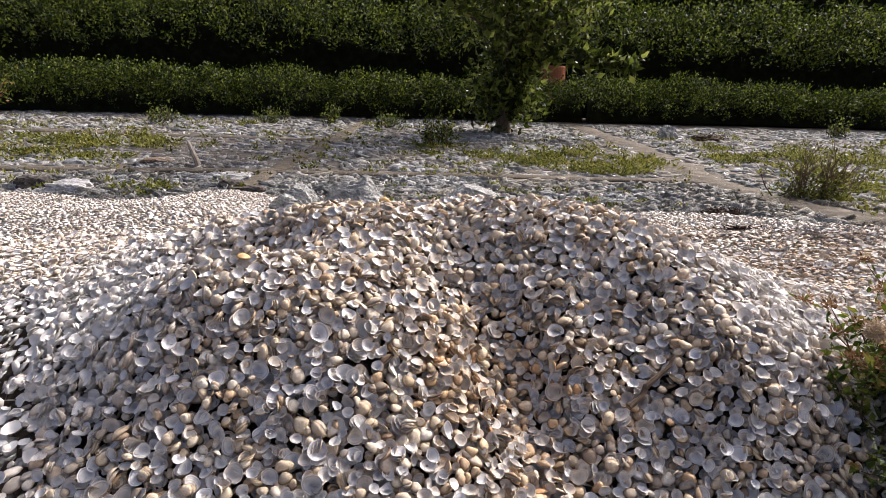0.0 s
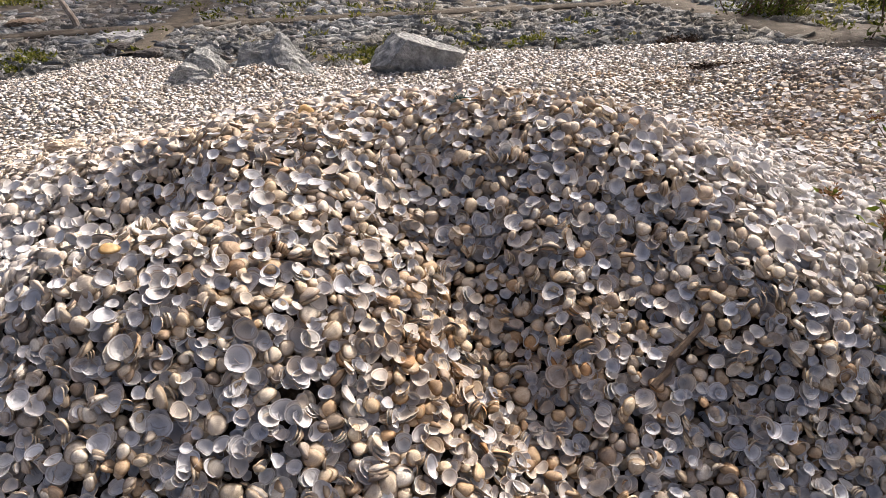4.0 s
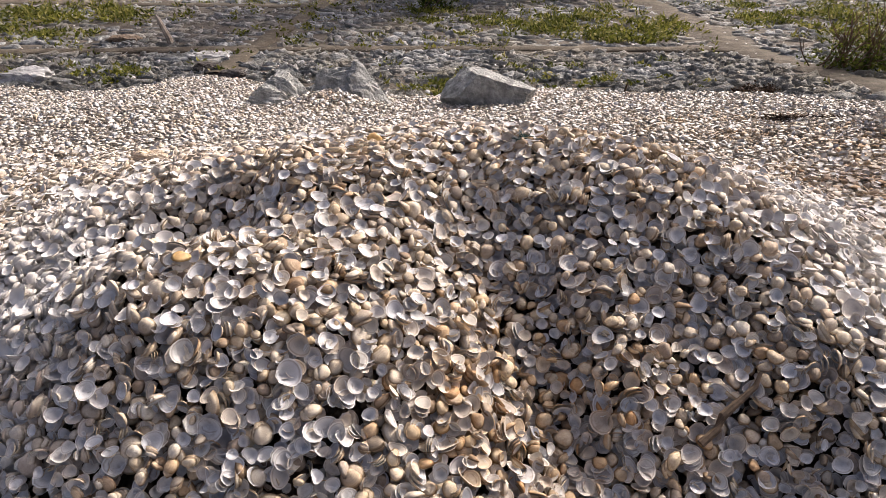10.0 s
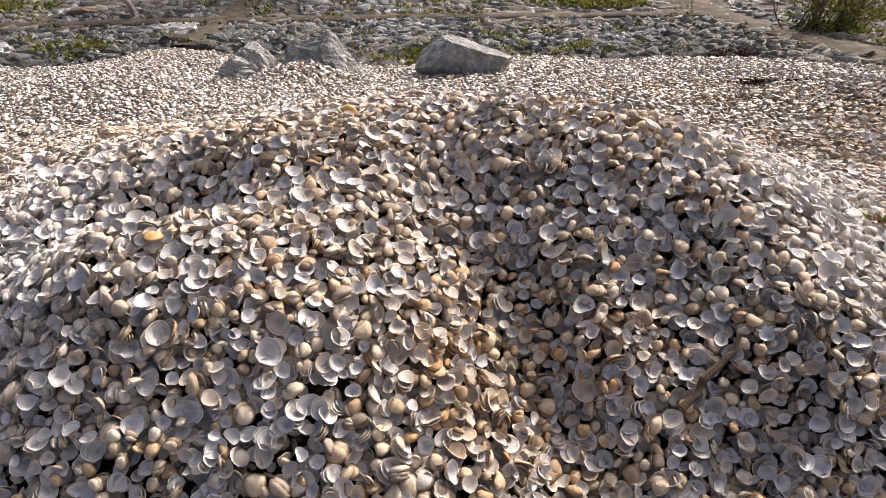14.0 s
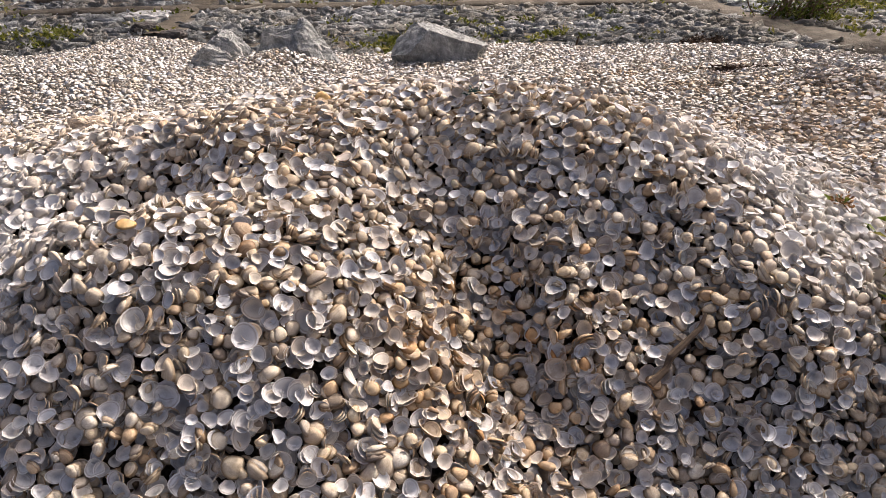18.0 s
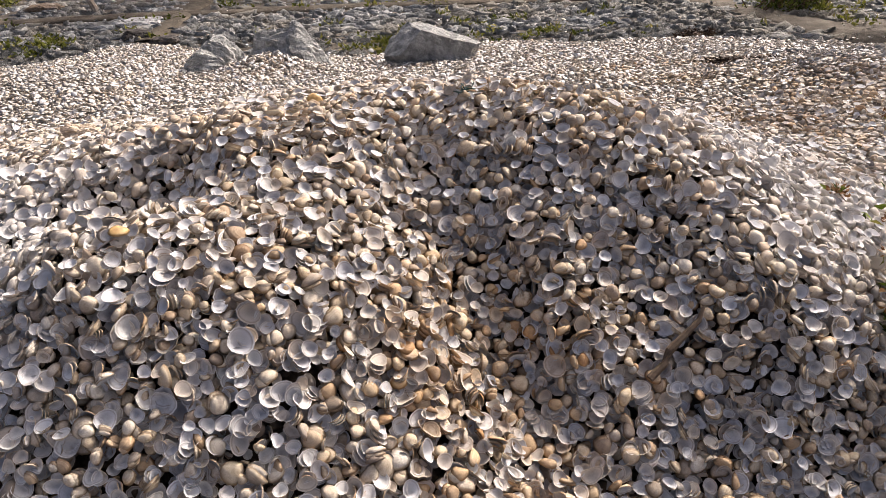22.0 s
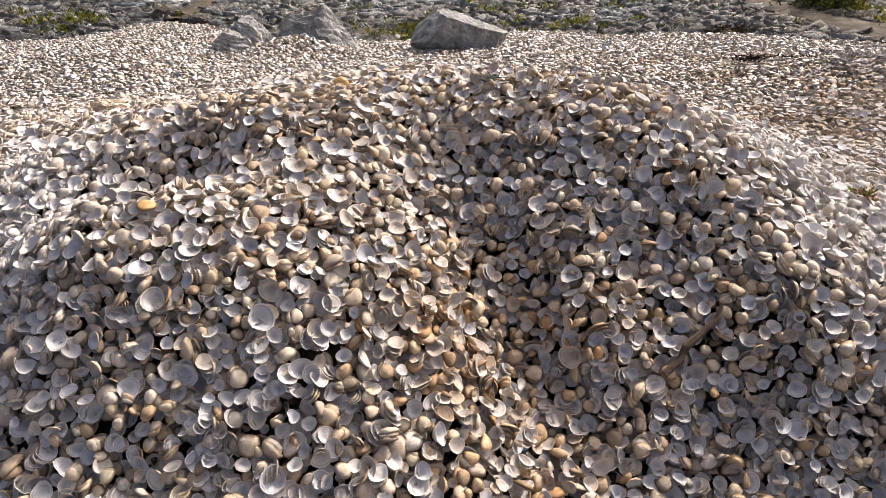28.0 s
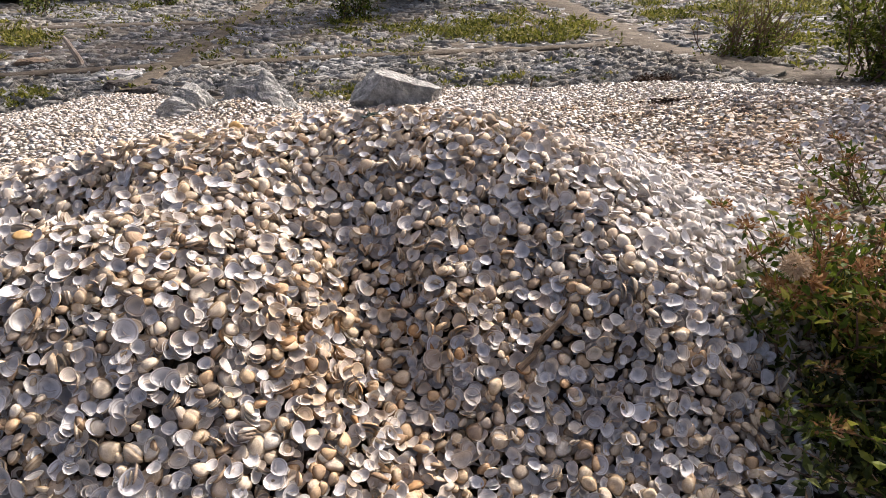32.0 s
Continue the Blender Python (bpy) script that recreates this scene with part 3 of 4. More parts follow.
def near_shells():
    singles = []
    for layer, (lift, gap) in enumerate(((-0.028, 0.0180), (-0.013, 0.0172), (0.004, 0.0188))):
        p = steep(spread(-1.6, 1.7, 0.42, 1.38, gap), spread(-1.6, 1.7, 0.42, 1.38, gap))
        p = p[np.abs(p[:, 0] - 0.08) < 0.45 + 0.62 * p[:, 1]]
        n = len(p)
        turn, place = poses(p, pile_top, rng.normal(lift, 0.005, n), sizes(n, 0.0245), rng.uniform(0.22, 0.85, n), 0.70)
        nest = rng.random(n) < (0.0, 0.12, 0.62)[layer]
        under = turn[nest], place[nest], p[nest]
        if layer == 2:
            pick = (np.abs(p[:, 0] + 0.02) < 0.30) & (p[:, 1] > 0.56) & (p[:, 1] < 0.98)
            idx = np.flatnonzero(pick)[:300]
            singles = [(turn[i], place[i]) for i in idx]
            keep = np.ones(n, bool)
            keep[idx] = False
            turn, place = turn[keep], place[keep]
        if layer:
            t2, p2, q2 = under
            k = len(t2)
            down = -np.sign(t2[:, 2, 2])[:, None] * rng.uniform(0.09, 0.16, (k, 1)) * t2[:, :, 2]
            slip = t2[:, :, 0] * rng.uniform(-0.2, 0.2, (k, 1)) + t2[:, :, 1] * rng.uniform(-0.2, 0.2, (k, 1))
            deep = rng.random(k) < 0.36
            t3 = np.concatenate([t2 * rng.uniform(0.84, 1.05, (k, 1, 1)), t2[deep] * rng.uniform(0.82, 1.05, (deep.sum(), 1, 1))])
            p3 = np.concatenate([p2 + down + slip, p2[deep] + 2.1 * down[deep] + 1.6 * slip[deep]])
            part("shell_layer", strewn("shell_layer", t3, p3, NESTED, (0, 1, 0)), None, mound, "", "stuff")
        # Bottom layer takes the dark debris colour so the gaps look shaded.
        part("shell_layer", strewn("shell_layer", turn, place, (FLAKES, NESTED, FINE)[layer], (0, 1, 0), (SHELL_OUT, SHELL_IN) if layer else (SHADE_DEBRIS, SHADE_DEBRIS)), None, mound, "", "stuff")
    meshes = []
    for v, t, s, uv in FINE:
        me = tri_mesh("shell", v, t, s, uv)
        me.materials.append(SHELL_OUT), me.materials.append(SHELL_IN)
        meshes.append(me)
    for k, (turn, place) in enumerate(singles):
        ob = part("shell", meshes[k % len(meshes)], None, mound)
        m = Matrix([list(r) for r in turn]).to_4x4()
        m.translation = Vector(place) - Vector((0, 1, 0))
        ob.matrix_basis = m


near_shells()


def view_wedge(p, margin=0.0):
    """The wedge of ground that the camera sees, on which the shells are laid thick."""
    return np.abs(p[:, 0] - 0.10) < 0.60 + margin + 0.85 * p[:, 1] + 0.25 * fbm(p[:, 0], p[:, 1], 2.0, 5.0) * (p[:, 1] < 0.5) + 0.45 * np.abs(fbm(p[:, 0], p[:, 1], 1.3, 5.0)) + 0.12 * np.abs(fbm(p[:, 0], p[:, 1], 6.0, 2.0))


def flank_shells():
    """The far side and the skirts of the heap."""
    for lift, gap in ((-0.012, 0.0235), (0.004, 0.0262)):
        p = spread(-2.9, 3.1, 0.10, 2.3, gap)
        wide = np.abs(p[:, 0] - 0.08) >= 0.45 + 0.62 * p[:, 1]
        p = p[(wide | (p[:, 1] > 1.38) | (p[:, 1] < 0.42)) & view_wedge(p, 0.12)]
        n = len(p)
        turn, place = poses(p, pile_top, rng.normal(lift, 0.003, n), sizes(n, 0.0250), np.where(rng.random(n) < 0.6, rng.uniform(0.10, 0.40, n), rng.uniform(0.40, 0.85, n)), 0.52)
        part("shell_layer", strewn("shell_layer", turn, place, COARSE if gap > 0.025 else FLAKES, (0, 1, 0), (WORN_OUT, WORN_IN)), None, mound, "", "stuff")


flank_shells()


def shell_grit():
    """Crushed shell between and below the whole ones, behind the crest."""
    xs, ys = np.arange(-6.0, 6.21, 0.05), np.arange(-2.5, 4.66, 0.05)
    gx, gy = np.meshgrid(xs, ys)
    rim = np.minimum(np.minimum(gx + 6.0, 6.2 - gx), gy + 2.5) + 0.35 * fbm(gx, gy, 1.7, 3.0) - 0.3
    d = np.clip((shell_edge(gx) - gy) / 0.25, 0, 1) * np.clip(rim / 0.3, 0, 1)
    loose = np.clip((1.5 - gy) / 0.15, 0, 1) * np.clip((0.55 + 0.66 * gy - np.abs(gx - 0.08)) / 0.12, 0, 1) * np.clip((gy - 0.25) / 0.12, 0, 1)
    v = np.stack([gx, gy, land(gx, gy) - 0.03 + 0.040 * d - 0.12 * loose + 0.003 * fbm(gx, gy, 40.0, 2.0)], -1).reshape(-1, 3)
    w = len(xs)
    i = (np.arange(len(ys) - 1)[:, None] * w + np.arange(w - 1)).ravel()
    me = tri_mesh("shell_grit", v, np.concatenate([np.stack([i, i + 1, i + w + 1], 1), np.stack([i, i + w + 1, i + w], 1)]))
    me.materials.append(GRIT)
    tagged(new("shell_grit", me), "cream crushed shell grit between whole shells", "shell grit", "", "structure")


shell_grit()


def shell_bed():
    """The level spread of shells behind the heap, thinning out at its edge."""
    vs = []
    for lift, gap, reach in ((-0.007, 0.0265, 0.0), (0.005, 0.0250, -0.1)):
        p = spread(-5.0, 5.2, 2.3, 4.8, gap)
        d = shell_edge(p[:, 0]) + reach - p[:, 1] + 0.10 * fbm(p[:, 0], p[:, 1], 7.0, 6.0)
        p = p[(rng.random(len(p)) < np.clip(d / 0.10, 0, 1)) & view_wedge(p, 0.1)]
        q = spread(-5.6, 5.8, -2.2, 3.5, 0.080)
        u = np.stack([rng.uniform(-5.0, 5.0, 420), 4.25 + 3.6 * rng.random(420) ** 3.0], 1)
        p = np.concatenate([p, q[~view_wedge(q, 0.12)], u[u[:, 1] > shell_edge(u[:, 0])]])
        n = len(p)
        turn, place = poses(p, lambda x, y: land(x, y) + 0.022, rng.normal(lift, 0.003, n), sizes(n, 0.0262), np.where(rng.random(n) < 0.6, rng.uniform(0.08, 0.30, n), rng.uniform(0.30, 0.70, n)), 0.45)
        vs.append((turn, place))
    turn, place = np.concatenate([a for a, b in vs]), np.concatenate([b for a, b in vs])
    ob = new("shell_bed", strewn("shell_bed", turn, place, WHOLE, (0, 0, 0), (PALE_OUT, PALE_IN)))
    tagged(ob, "level bed of bleached whole and broken shells", "shells", "", "stuff")


shell_bed()


# ---- boulders and pitched stones ----
def hewn(planes, scale, seed, subdivisions=4, rough=0.02):
    """A stone cut flat by planes, with a rough face."""
    bm = bmesh.new()
    bmesh.ops.create_icosphere(bm, subdivisions=subdivisions, radius=1.0)
    cuts = [(Vector(n).normalized(), d) for n, d in planes]
    for v in bm.verts:
        p = v.co * 1.25
        for _ in range(6):
            for n, d in cuts:
                over = p.dot(n) - d
                if over > 0:
                    p = p - n * over
        w = noise.noise(p * 2.1 + Vector((seed, 0, 0))) * 2.0 + noise.noise(p * 5.5 + Vector((0, seed, 0))) + 0.5 * noise.noise(p * 13 + Vector((0, 0, seed)))
        p = p + p.normalized() * w * rough * 2.6
        v.co = Vector((p.x * scale[0], p.y * scale[1], p.z * scale[2]))
    return bm


def boulder(at, turn, scale, planes, seed, label, mat=None):
    ob = part("boulder", hewn(planes, scale, seed, 5 if max(scale) > 0.15 else 4, 0.022 if max(scale) > 0.15 else 0.05), mat or BOULDER)
    ob.matrix_basis = pose(*at, *turn)
    tagged(set_out(ob), label, "rock", "boulders beside the shells")


def slab(at, turn, outline, depth, taper, seed, label):
    """A rough rock with a given upright outline, thinning towards its back."""
    bm = bmesh.new()
    front = [bm.verts.new((x, -depth / 2, z)) for x, z in outline]
    rear = [bm.verts.new((x * taper, depth / 2, z * taper)) for x, z in outline]
    n = len(outline)
    bm.faces.new(front), bm.faces.new(list(reversed(rear)))
    for k in range(n):
        q = (k + 1) % n
        bm.faces.new((front[q], front[k], rear[k], rear[q]))
    bmesh.ops.recalc_face_normals(bm, faces=bm.faces)
    bmesh.ops.triangulate(bm, faces=bm.faces)
    bmesh.ops.subdivide_edges(bm, edges=bm.edges, cuts=3, use_grid_fill=True, smooth=0.35)
    bmesh.ops.subdivide_edges(bm, edges=bm.edges, cuts=1, use_grid_fill=True)
    for v in bm.verts:
        p = v.co * 14 + Vector((seed, 0, seed))
        v.co += v.co.normalized() * (0.026 * noise.noise(p) + 0.016 * noise.noise(p * 2.7) + 0.007 * noise.noise(p * 7.0))
    ob = part("boulder", bm, BOULDER)
    ob.matrix_basis = pose(*at, *turn)
    tagged(set_out(ob), label, "rock", "boulders beside the shells")


slab((-0.905, 3.20, 0.02), (-14, 0, 10), [(-0.14, -0.06), (-0.09, 0.02), (-0.03, 0.085), (0.05, 0.075), (0.10, 0.03), (0.125, -0.06)], 0.15, 0.8, 3.0,
     "dark grey wedge-shaped boulder half sunk in shells")
slab((-0.845, 3.34, 0.04), (-8, 0, -12), [(-0.10, -0.08), (-0.085, 0.04), (-0.035, 0.105), (0.02, 0.11), (0.075, 0.06), (0.11, -0.08)], 0.17, 0.75, 5.0,
     "pale grey boulder leaning behind a darker one")
slab((-0.555, 3.44, -0.008), (-20, 0, 4), [(-0.17, -0.10), (-0.15, 0.05), (-0.10, 0.135), (-0.03, 0.16), (0.07, 0.15), (0.13, 0.08), (0.16, -0.10)], 0.20, 0.8, 8.0,
     "broad grey boulder buried to its shoulder in shells")
slab((-0.405, 3.31, 0.022), (-34, 0, 24), [(-0.07, -0.12), (-0.085, 0.06), (-0.07, 0.14), (-0.035, 0.185), (0.0, 0.18), (0.04, 0.10), (0.10, -0.02), (0.15, -0.12)], 0.10, 0.9, 12.0,
     "slanting grey slab of rock with a pale sloping side")
boulder((0.245, 3.22, 0.062), (0, 15, -8), (0.225, 0.15, 0.160), [((0.12, -1.0, 0.06), 0.50), ((0.0, 0.10, 1.0), 0.66), ((-0.92, -0.25, 0.40), 0.72), ((1.0, -0.2, -0.1), 0.80), ((-0.3, -0.5, -0.6), 0.7)], 21.0,
        "flat-topped angular grey boulder resting on shells")
boulder((3.25, 8.85, -0.02), (0, 12, 20), (0.12, 0.10, 0.11), [((0, -1, 0.2), 0.85), ((0.3, 0, 1), 0.85), ((1, 0, 0.4), 0.8), ((-1, 0, 0.6), 0.8)], 33.0, "small pale boulder on the stone pitching")
boulder((-2.98, 4.14, -0.06), (0, 6, 20), (0.105, 0.075, 0.070), [((0, -1, 0.2), 0.8), ((0, 0, 1), 0.7), ((1, 0, 0.4), 0.8)], 37.0, "dark grey stone at the edge of the shells", DARK_STONE)
boulder((-2.70, 4.04, -0.055), (4, -3, -10), (0.150, 0.095, 0.060), [((0, -1, 0.3), 0.75), ((0, 0, 1), 0.6), ((-1, 0, 0.3), 0.8)], 61.0, "pale flat stone at the edge of the shells", PALE_STONE)

boulder((-1.60, 4.36, -0.062), (0, 8, 12), (0.085, 0.06, 0.048), [((0, -1, 0.3), 0.7), ((0, 0, 1), 0.6), ((1, 0, 0.4), 0.8)], 41.0, "dark grey rounded stone beside the cross beam", DARK_STONE)
boulder((-1.40, 4.12, -0.046), (0, -6, -8), (0.085, 0.05, 0.036), [((0, -1, 0.3), 0.7), ((0, 0, 1), 0.6), ((-1, 0, 0.4), 0.8)], 43.0, "dark brown stone at the edge of the shells", DARK_STONE)
boulder((-1.72, 4.80, -0.085), (3, 0, 6), (0.145, 0.085, 0.050), [((0, -1, 0.3), 0.8), ((0, 0, 1), 0.5), ((1, 0, 0.2), 0.8)], 47.0, "pale flat slab of stone beside the beam", PALE_STONE)
boulder((-2.62, 5.34, -0.085), (6, 3, -4), (0.125, 0.075, 0.062), [((0, -1, 0.2), 0.6), ((0, 0, 1), 0.6), ((1, 0, 0.2), 0.85)], 53.0, "flat tan-stained stone beside the wooden stake", TAN_STONE)


def pitching():
    root = tagged(new("stone_pitching"), "rough bluish-grey stones pitched by hand into the bank", "stone pitching", "", "structure")
    kinds, chips = [], []
    for k in range(18):
        r = random.Random(k)
        planes = [((math.cos(a), math.sin(a), r.uniform(0.0, 0.6)), r.uniform(0.45, 0.95)) for a in (r.uniform(0, 1.2) + j * 1.3 for j in range(5))]
        planes.append(((r.uniform(-0.15, 0.15), r.uniform(-0.2, 0.1), 1), r.uniform(0.28, 0.45)))
        bm = hewn(planes, (0.62, 0.62, 0.9), k * 3.1, 2 if k < 9 else 1, 0.13 if k < 9 else 0.09)
        bmesh.ops.triangulate(bm, faces=bm.faces)
        me = bpy.data.meshes.new("stone")
        bm.to_mesh(me)
        bm.free()
        me.polygons.foreach_set("use_smooth", np.ones(len(me.polygons), bool))
        me.materials.append(STONE)
        v = np.empty(len(me.vertices) * 3, np.float32)
        me.vertices.foreach_get("co", v)
        t = np.empty(len(me.polygons) * 3, np.int32)
        me.polygons.foreach_get("vertices", t)
        (kinds if k < 9 else chips).append((me, v.reshape(-1, 3).astype(float), t.reshape(-1, 3)))
    spots = []
    y = 3.72
    while y < 10.6:
        x = -7.2 + random.uniform(0, 0.2)
        deep = random.uniform(0.036, 0.066) if y < 5.2 else random.uniform(0.055, 0.10)
        while x < 8.5:
            wide = random.uniform(0.05, 0.13) if random.random() < 0.72 else random.uniform(0.13, 0.27)
            cx, cy = x + wide / 2, y + random.uniform(-0.03, 0.03)
            x += wide * 0.92
            front = min(5.13 + 0.03 * cx, 5.19 + 0.10 * cx) if cx < 2.5 else 99
            lane = 2.46 + max(0.0, 5.0 - cy) * 0.46 - max(0.0, cy - 7.5) * 0.10
            on_beam = abs(cy - front) < 0.095 or abs(cx + 1.49 - max(0.0, cy - 5.0) * 0.04) < 0.10 or abs(cx - lane) < 0.18 or (cx < -1.2 and abs(cy - 7.40) < 0.13)
            if on_beam or (cx > 2.95 and cy < 4.2) or cy < float(bank_edge(cx)) - 0.03 or random.random() < (0.04 if cy < 5.0 else 0.17 + 0.4 * max(0.0, float(fbm(cx, cy, 0.9, 2.0)))):
                continue
            spots.append((cx, cy, wide, deep))
        y += deep * 0.90
    singles, rest = [], []
    for s in spots:
        (singles if s[1] < 5.6 and -2.6 < s[0] < 2.2 and len(singles) < 300 else rest).append(s)

    def stance(s):
        cx, cy, wide, deep = s
        return Vector((cx, cy, -0.088 + random.uniform(-0.022, 0.002) + float(bank(cx, cy)) * 0.25 + 0.02)), Euler((random.gauss(0.02, 0.08), random.gauss(0, 0.08), random.choice((0, math.pi)) + random.gauss(0, 0.28))), Vector((wide * 1.05, deep * 1.12, random.uniform(0.050, 0.080)))

    for k, s in enumerate(singles):
        ob = part("stone", kinds[k % 9][0], None, root)
        ob.matrix_basis = Matrix.LocRotScale(*stance(s))
    vs, ts, count = [], [], 0
    for k, s in enumerate(rest):
        me, v, t = (kinds if s[1] < 5.25 and abs(s[0]) < 3.2 else chips)[k % 9]
        m = np.array(Matrix.LocRotScale(*stance(s)))
        vs.append(np.einsum("ij,vj->vi", m[:3, :3], v) + m[:3, 3])
        ts.append(t + count)
        count += len(v)
    part("rubble", tri_mesh("rubble", np.concatenate(vs), np.concatenate(ts)), STONE, root, "", "stuff")
    set_out(root)


pitching()


# ---- plants ----
def folded(points, heads, lengths, widths):
    """Small far leaves: two triangles each."""
    n = len(points)
    side = np.cross(heads, rng.normal(0, 1, (n, 3)))
    side /= np.linalg.norm(side, axis=1)[:, None] + 1e-9
    L, W = lengths[:, None], widths[:, None]
    bend = np.cross(side, heads)
    v = np.stack([points, points + heads * L * 0.5 + side * W * 0.5 + bend * W * 0.2, points + heads * L, points + heads * L * 0.5 - side * W * 0.5 + bend * W * 0.2], 1).reshape(-1, 3)
    t = (np.array([[0, 1, 2], [0, 2, 3]])[None] + (np.arange(n) * 4)[:, None, None]).reshape(-1, 3)
    return v, t


def blades(points, heads, lengths, widths, curl=0.25):
    """Flat leaves with a fold: four triangles each. points: roots, heads: directions."""
    n = len(points)
    side = np.cross(heads, rng.normal(0, 1, (n, 3)))
    side /= np.linalg.norm(side, axis=1)[:, None] + 1e-9
    up = np.cross(side, heads)
    L, W = lengths[:, None], widths[:, None]
    a = points
    b = points + heads * L * 0.45 + side * W * 0.5 + up * W * 0.16
    c = points + heads * L * 0.45 - side * W * 0.5 + up * W * 0.16
    mid = points + heads * L * 0.5
    d = points + heads * L - up * L * curl
    v = np.stack([a, b, c, mid, d], 1).reshape(-1, 3)
    o = (np.arange(n) * 5)[:, None, None]
    t = (np.array([[0, 3, 1], [0, 2, 3], [1, 3, 4], [3, 2, 4]])[None] + o).reshape(-1, 3)
    return v, t


def unit(n):
    v = rng.normal(0, 1, (n, 3))
    return v / np.linalg.norm(v, axis=1)[:, None]


def tube(bm, points, radii, sides=6):
    """A tapered round stem through points."""
    rings = []
    for k, (p, r) in enumerate(zip(points, radii)):
        d = (points[min(k + 1, len(points) - 1)] - points[max(k - 1, 0)]).normalized()
        x = d.orthogonal().normalized()
        y = d.cross(x)
        rings.append([bm.verts.new(p + (x * math.cos(a) + y * math.sin(a)) * r) for a in (2 * math.pi * j / sides for j in range(sides))])
    for a, b in zip(rings, rings[1:]):
        off = min(range(sides), key=lambda j: (a[0].co - b[j].co).length)
        for j in range(sides):
            bm.faces.new((a[j], a[(j + 1) % sides], b[(j + 1 + off) % sides], b[(j + off) % sides]))
    bm.faces.new(rings[-1])
    bm.faces.new(list(reversed(rings[0])))


def stem_line(start, way, length, bends, r):
    pts, p, d = [Vector(start)], Vector(start), Vector(way).normalized()
    for _ in range(bends):
        d = (d + Vector((r.gauss(0, 0.18), r.gauss(0, 0.18), r.gauss(0.05, 0.12)))).normalized()
        p = p + d * length / bends
        pts.append(p.copy())
    return pts


def hedge_row(name, label, line, height, depth, count, leaf, seed, floor=0.0, group="hedge rows"):
    """A run of dense evergreen shrubs along a line: a near-black core painted as inner shade and a deep skin of leaves
    on sprays.
    """
    base = Vector((*line(0.5), -0.06))
    root = thing(name, base, label, "hedge", group)
    sprays = count // 22
    s, a = rng.random(sprays), np.arccos(rng.uniform(-1, 1, sprays))
    cx, cy = line(s)
    length = abs(float(line(1.0)[0]) - float(line(0.0)[0]))
    run = s * length / height
    lump = 1 + 0.16 * fbm(run * 0.5, run * 0.2, 1.0, seed) + 0.24 * fbm(run * 1.7, run * 0.3, 1.0, seed) + 0.12 * fbm(run * 3.3, a * 2, 1.0, seed + 3)
    reach = lump * rng.uniform(0.72, 1.05, sprays) ** 0.6
    z = floor + np.sin(a) ** 0.6 * (height - floor) * reach
    z = np.where(rng.random(sprays) < 0.45, floor + (z - floor) * rng.uniform(0.1, 1.0, sprays) ** 0.7, z)
    hub = np.stack([cx, cy - np.cos(a) * depth * 0.5 * reach, z], 1)
    way = np.stack([rng.normal(0, 0.5, sprays), -np.cos(a) + rng.normal(0, 0.35, sprays), np.sin(a) + 0.3], 1)
    way /= np.linalg.norm(way, axis=1)[:, None]
    n = sprays * 22
    which = np.repeat(np.arange(sprays), 22)
    f = np.tile(np.linspace(0, 1, 22), sprays)
    p = hub[which] + way[which] * (f * leaf * 4.0)[:, None] + rng.normal(0, leaf * 0.7, (n, 3))
    p[:, 2] = np.maximum(p[:, 2], 0.02)
    out = way[which] * 0.6 + unit(n)
    out /= np.linalg.norm(out, axis=1)[:, None]
    v, t = folded(p - np.array(base), out, rng.uniform(0.7, 1.3, n) * leaf, rng.uniform(0.45, 0.65, n) * leaf)
    part("foliage", tri_mesh("foliage", v, t, smooth=False), HEDGE, root, "small glossy dark green leaves", "stuff")
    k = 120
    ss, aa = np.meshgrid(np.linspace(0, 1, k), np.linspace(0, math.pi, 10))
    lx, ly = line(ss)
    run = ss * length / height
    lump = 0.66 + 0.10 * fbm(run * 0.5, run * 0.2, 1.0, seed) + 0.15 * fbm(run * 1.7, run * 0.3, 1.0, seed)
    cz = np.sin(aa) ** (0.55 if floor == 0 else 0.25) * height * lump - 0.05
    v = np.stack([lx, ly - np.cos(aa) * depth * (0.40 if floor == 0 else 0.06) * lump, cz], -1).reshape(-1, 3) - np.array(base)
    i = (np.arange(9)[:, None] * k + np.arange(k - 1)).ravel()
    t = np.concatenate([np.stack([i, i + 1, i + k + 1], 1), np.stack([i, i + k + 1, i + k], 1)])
    part("shade_core", tri_mesh("shade_core", v, t), HEDGE_SHADE, root, "near-black core painted as the deep shade inside the hedge")
    set_out(root)


def along(x0, y0, x1, y1, bow=0.0):
    return lambda s: (x0 + (x1 - x0) * np.asarray(s), y0 + (y1 - y0) * np.asarray(s) + bow * np.sin(np.asarray(s) * 9.0))


hedge_row("low_hedge", "low dense evergreen hedge with small glossy leaves", along(-10.5, 9.85, 2.40, 11.1, 0.10), 0.50, 1.1, 52000, 0.050, 1.0)
hedge_row("low_hedge", "low dense evergreen hedge beside a gap for the path", along(2.46, 11.15, 13.0, 12.0, 0.10), 0.50, 1.1, 42000, 0.050, 6.0)
hedge_row("tall_hedge", "tall dense evergreen thicket in deep shade below", along(-16, 13.0, 20, 14.2, 0.25), 2.0, 2.0, 70000, 0.078, 3.0, 0.82)
hedge_row("tall_hedge", "distant tall evergreen thicket with sunlit tops", along(-26, 18.2, 32, 19.5, 0.5), 5.0, 4.0, 44000, 0.15, 9.0, 1.4)


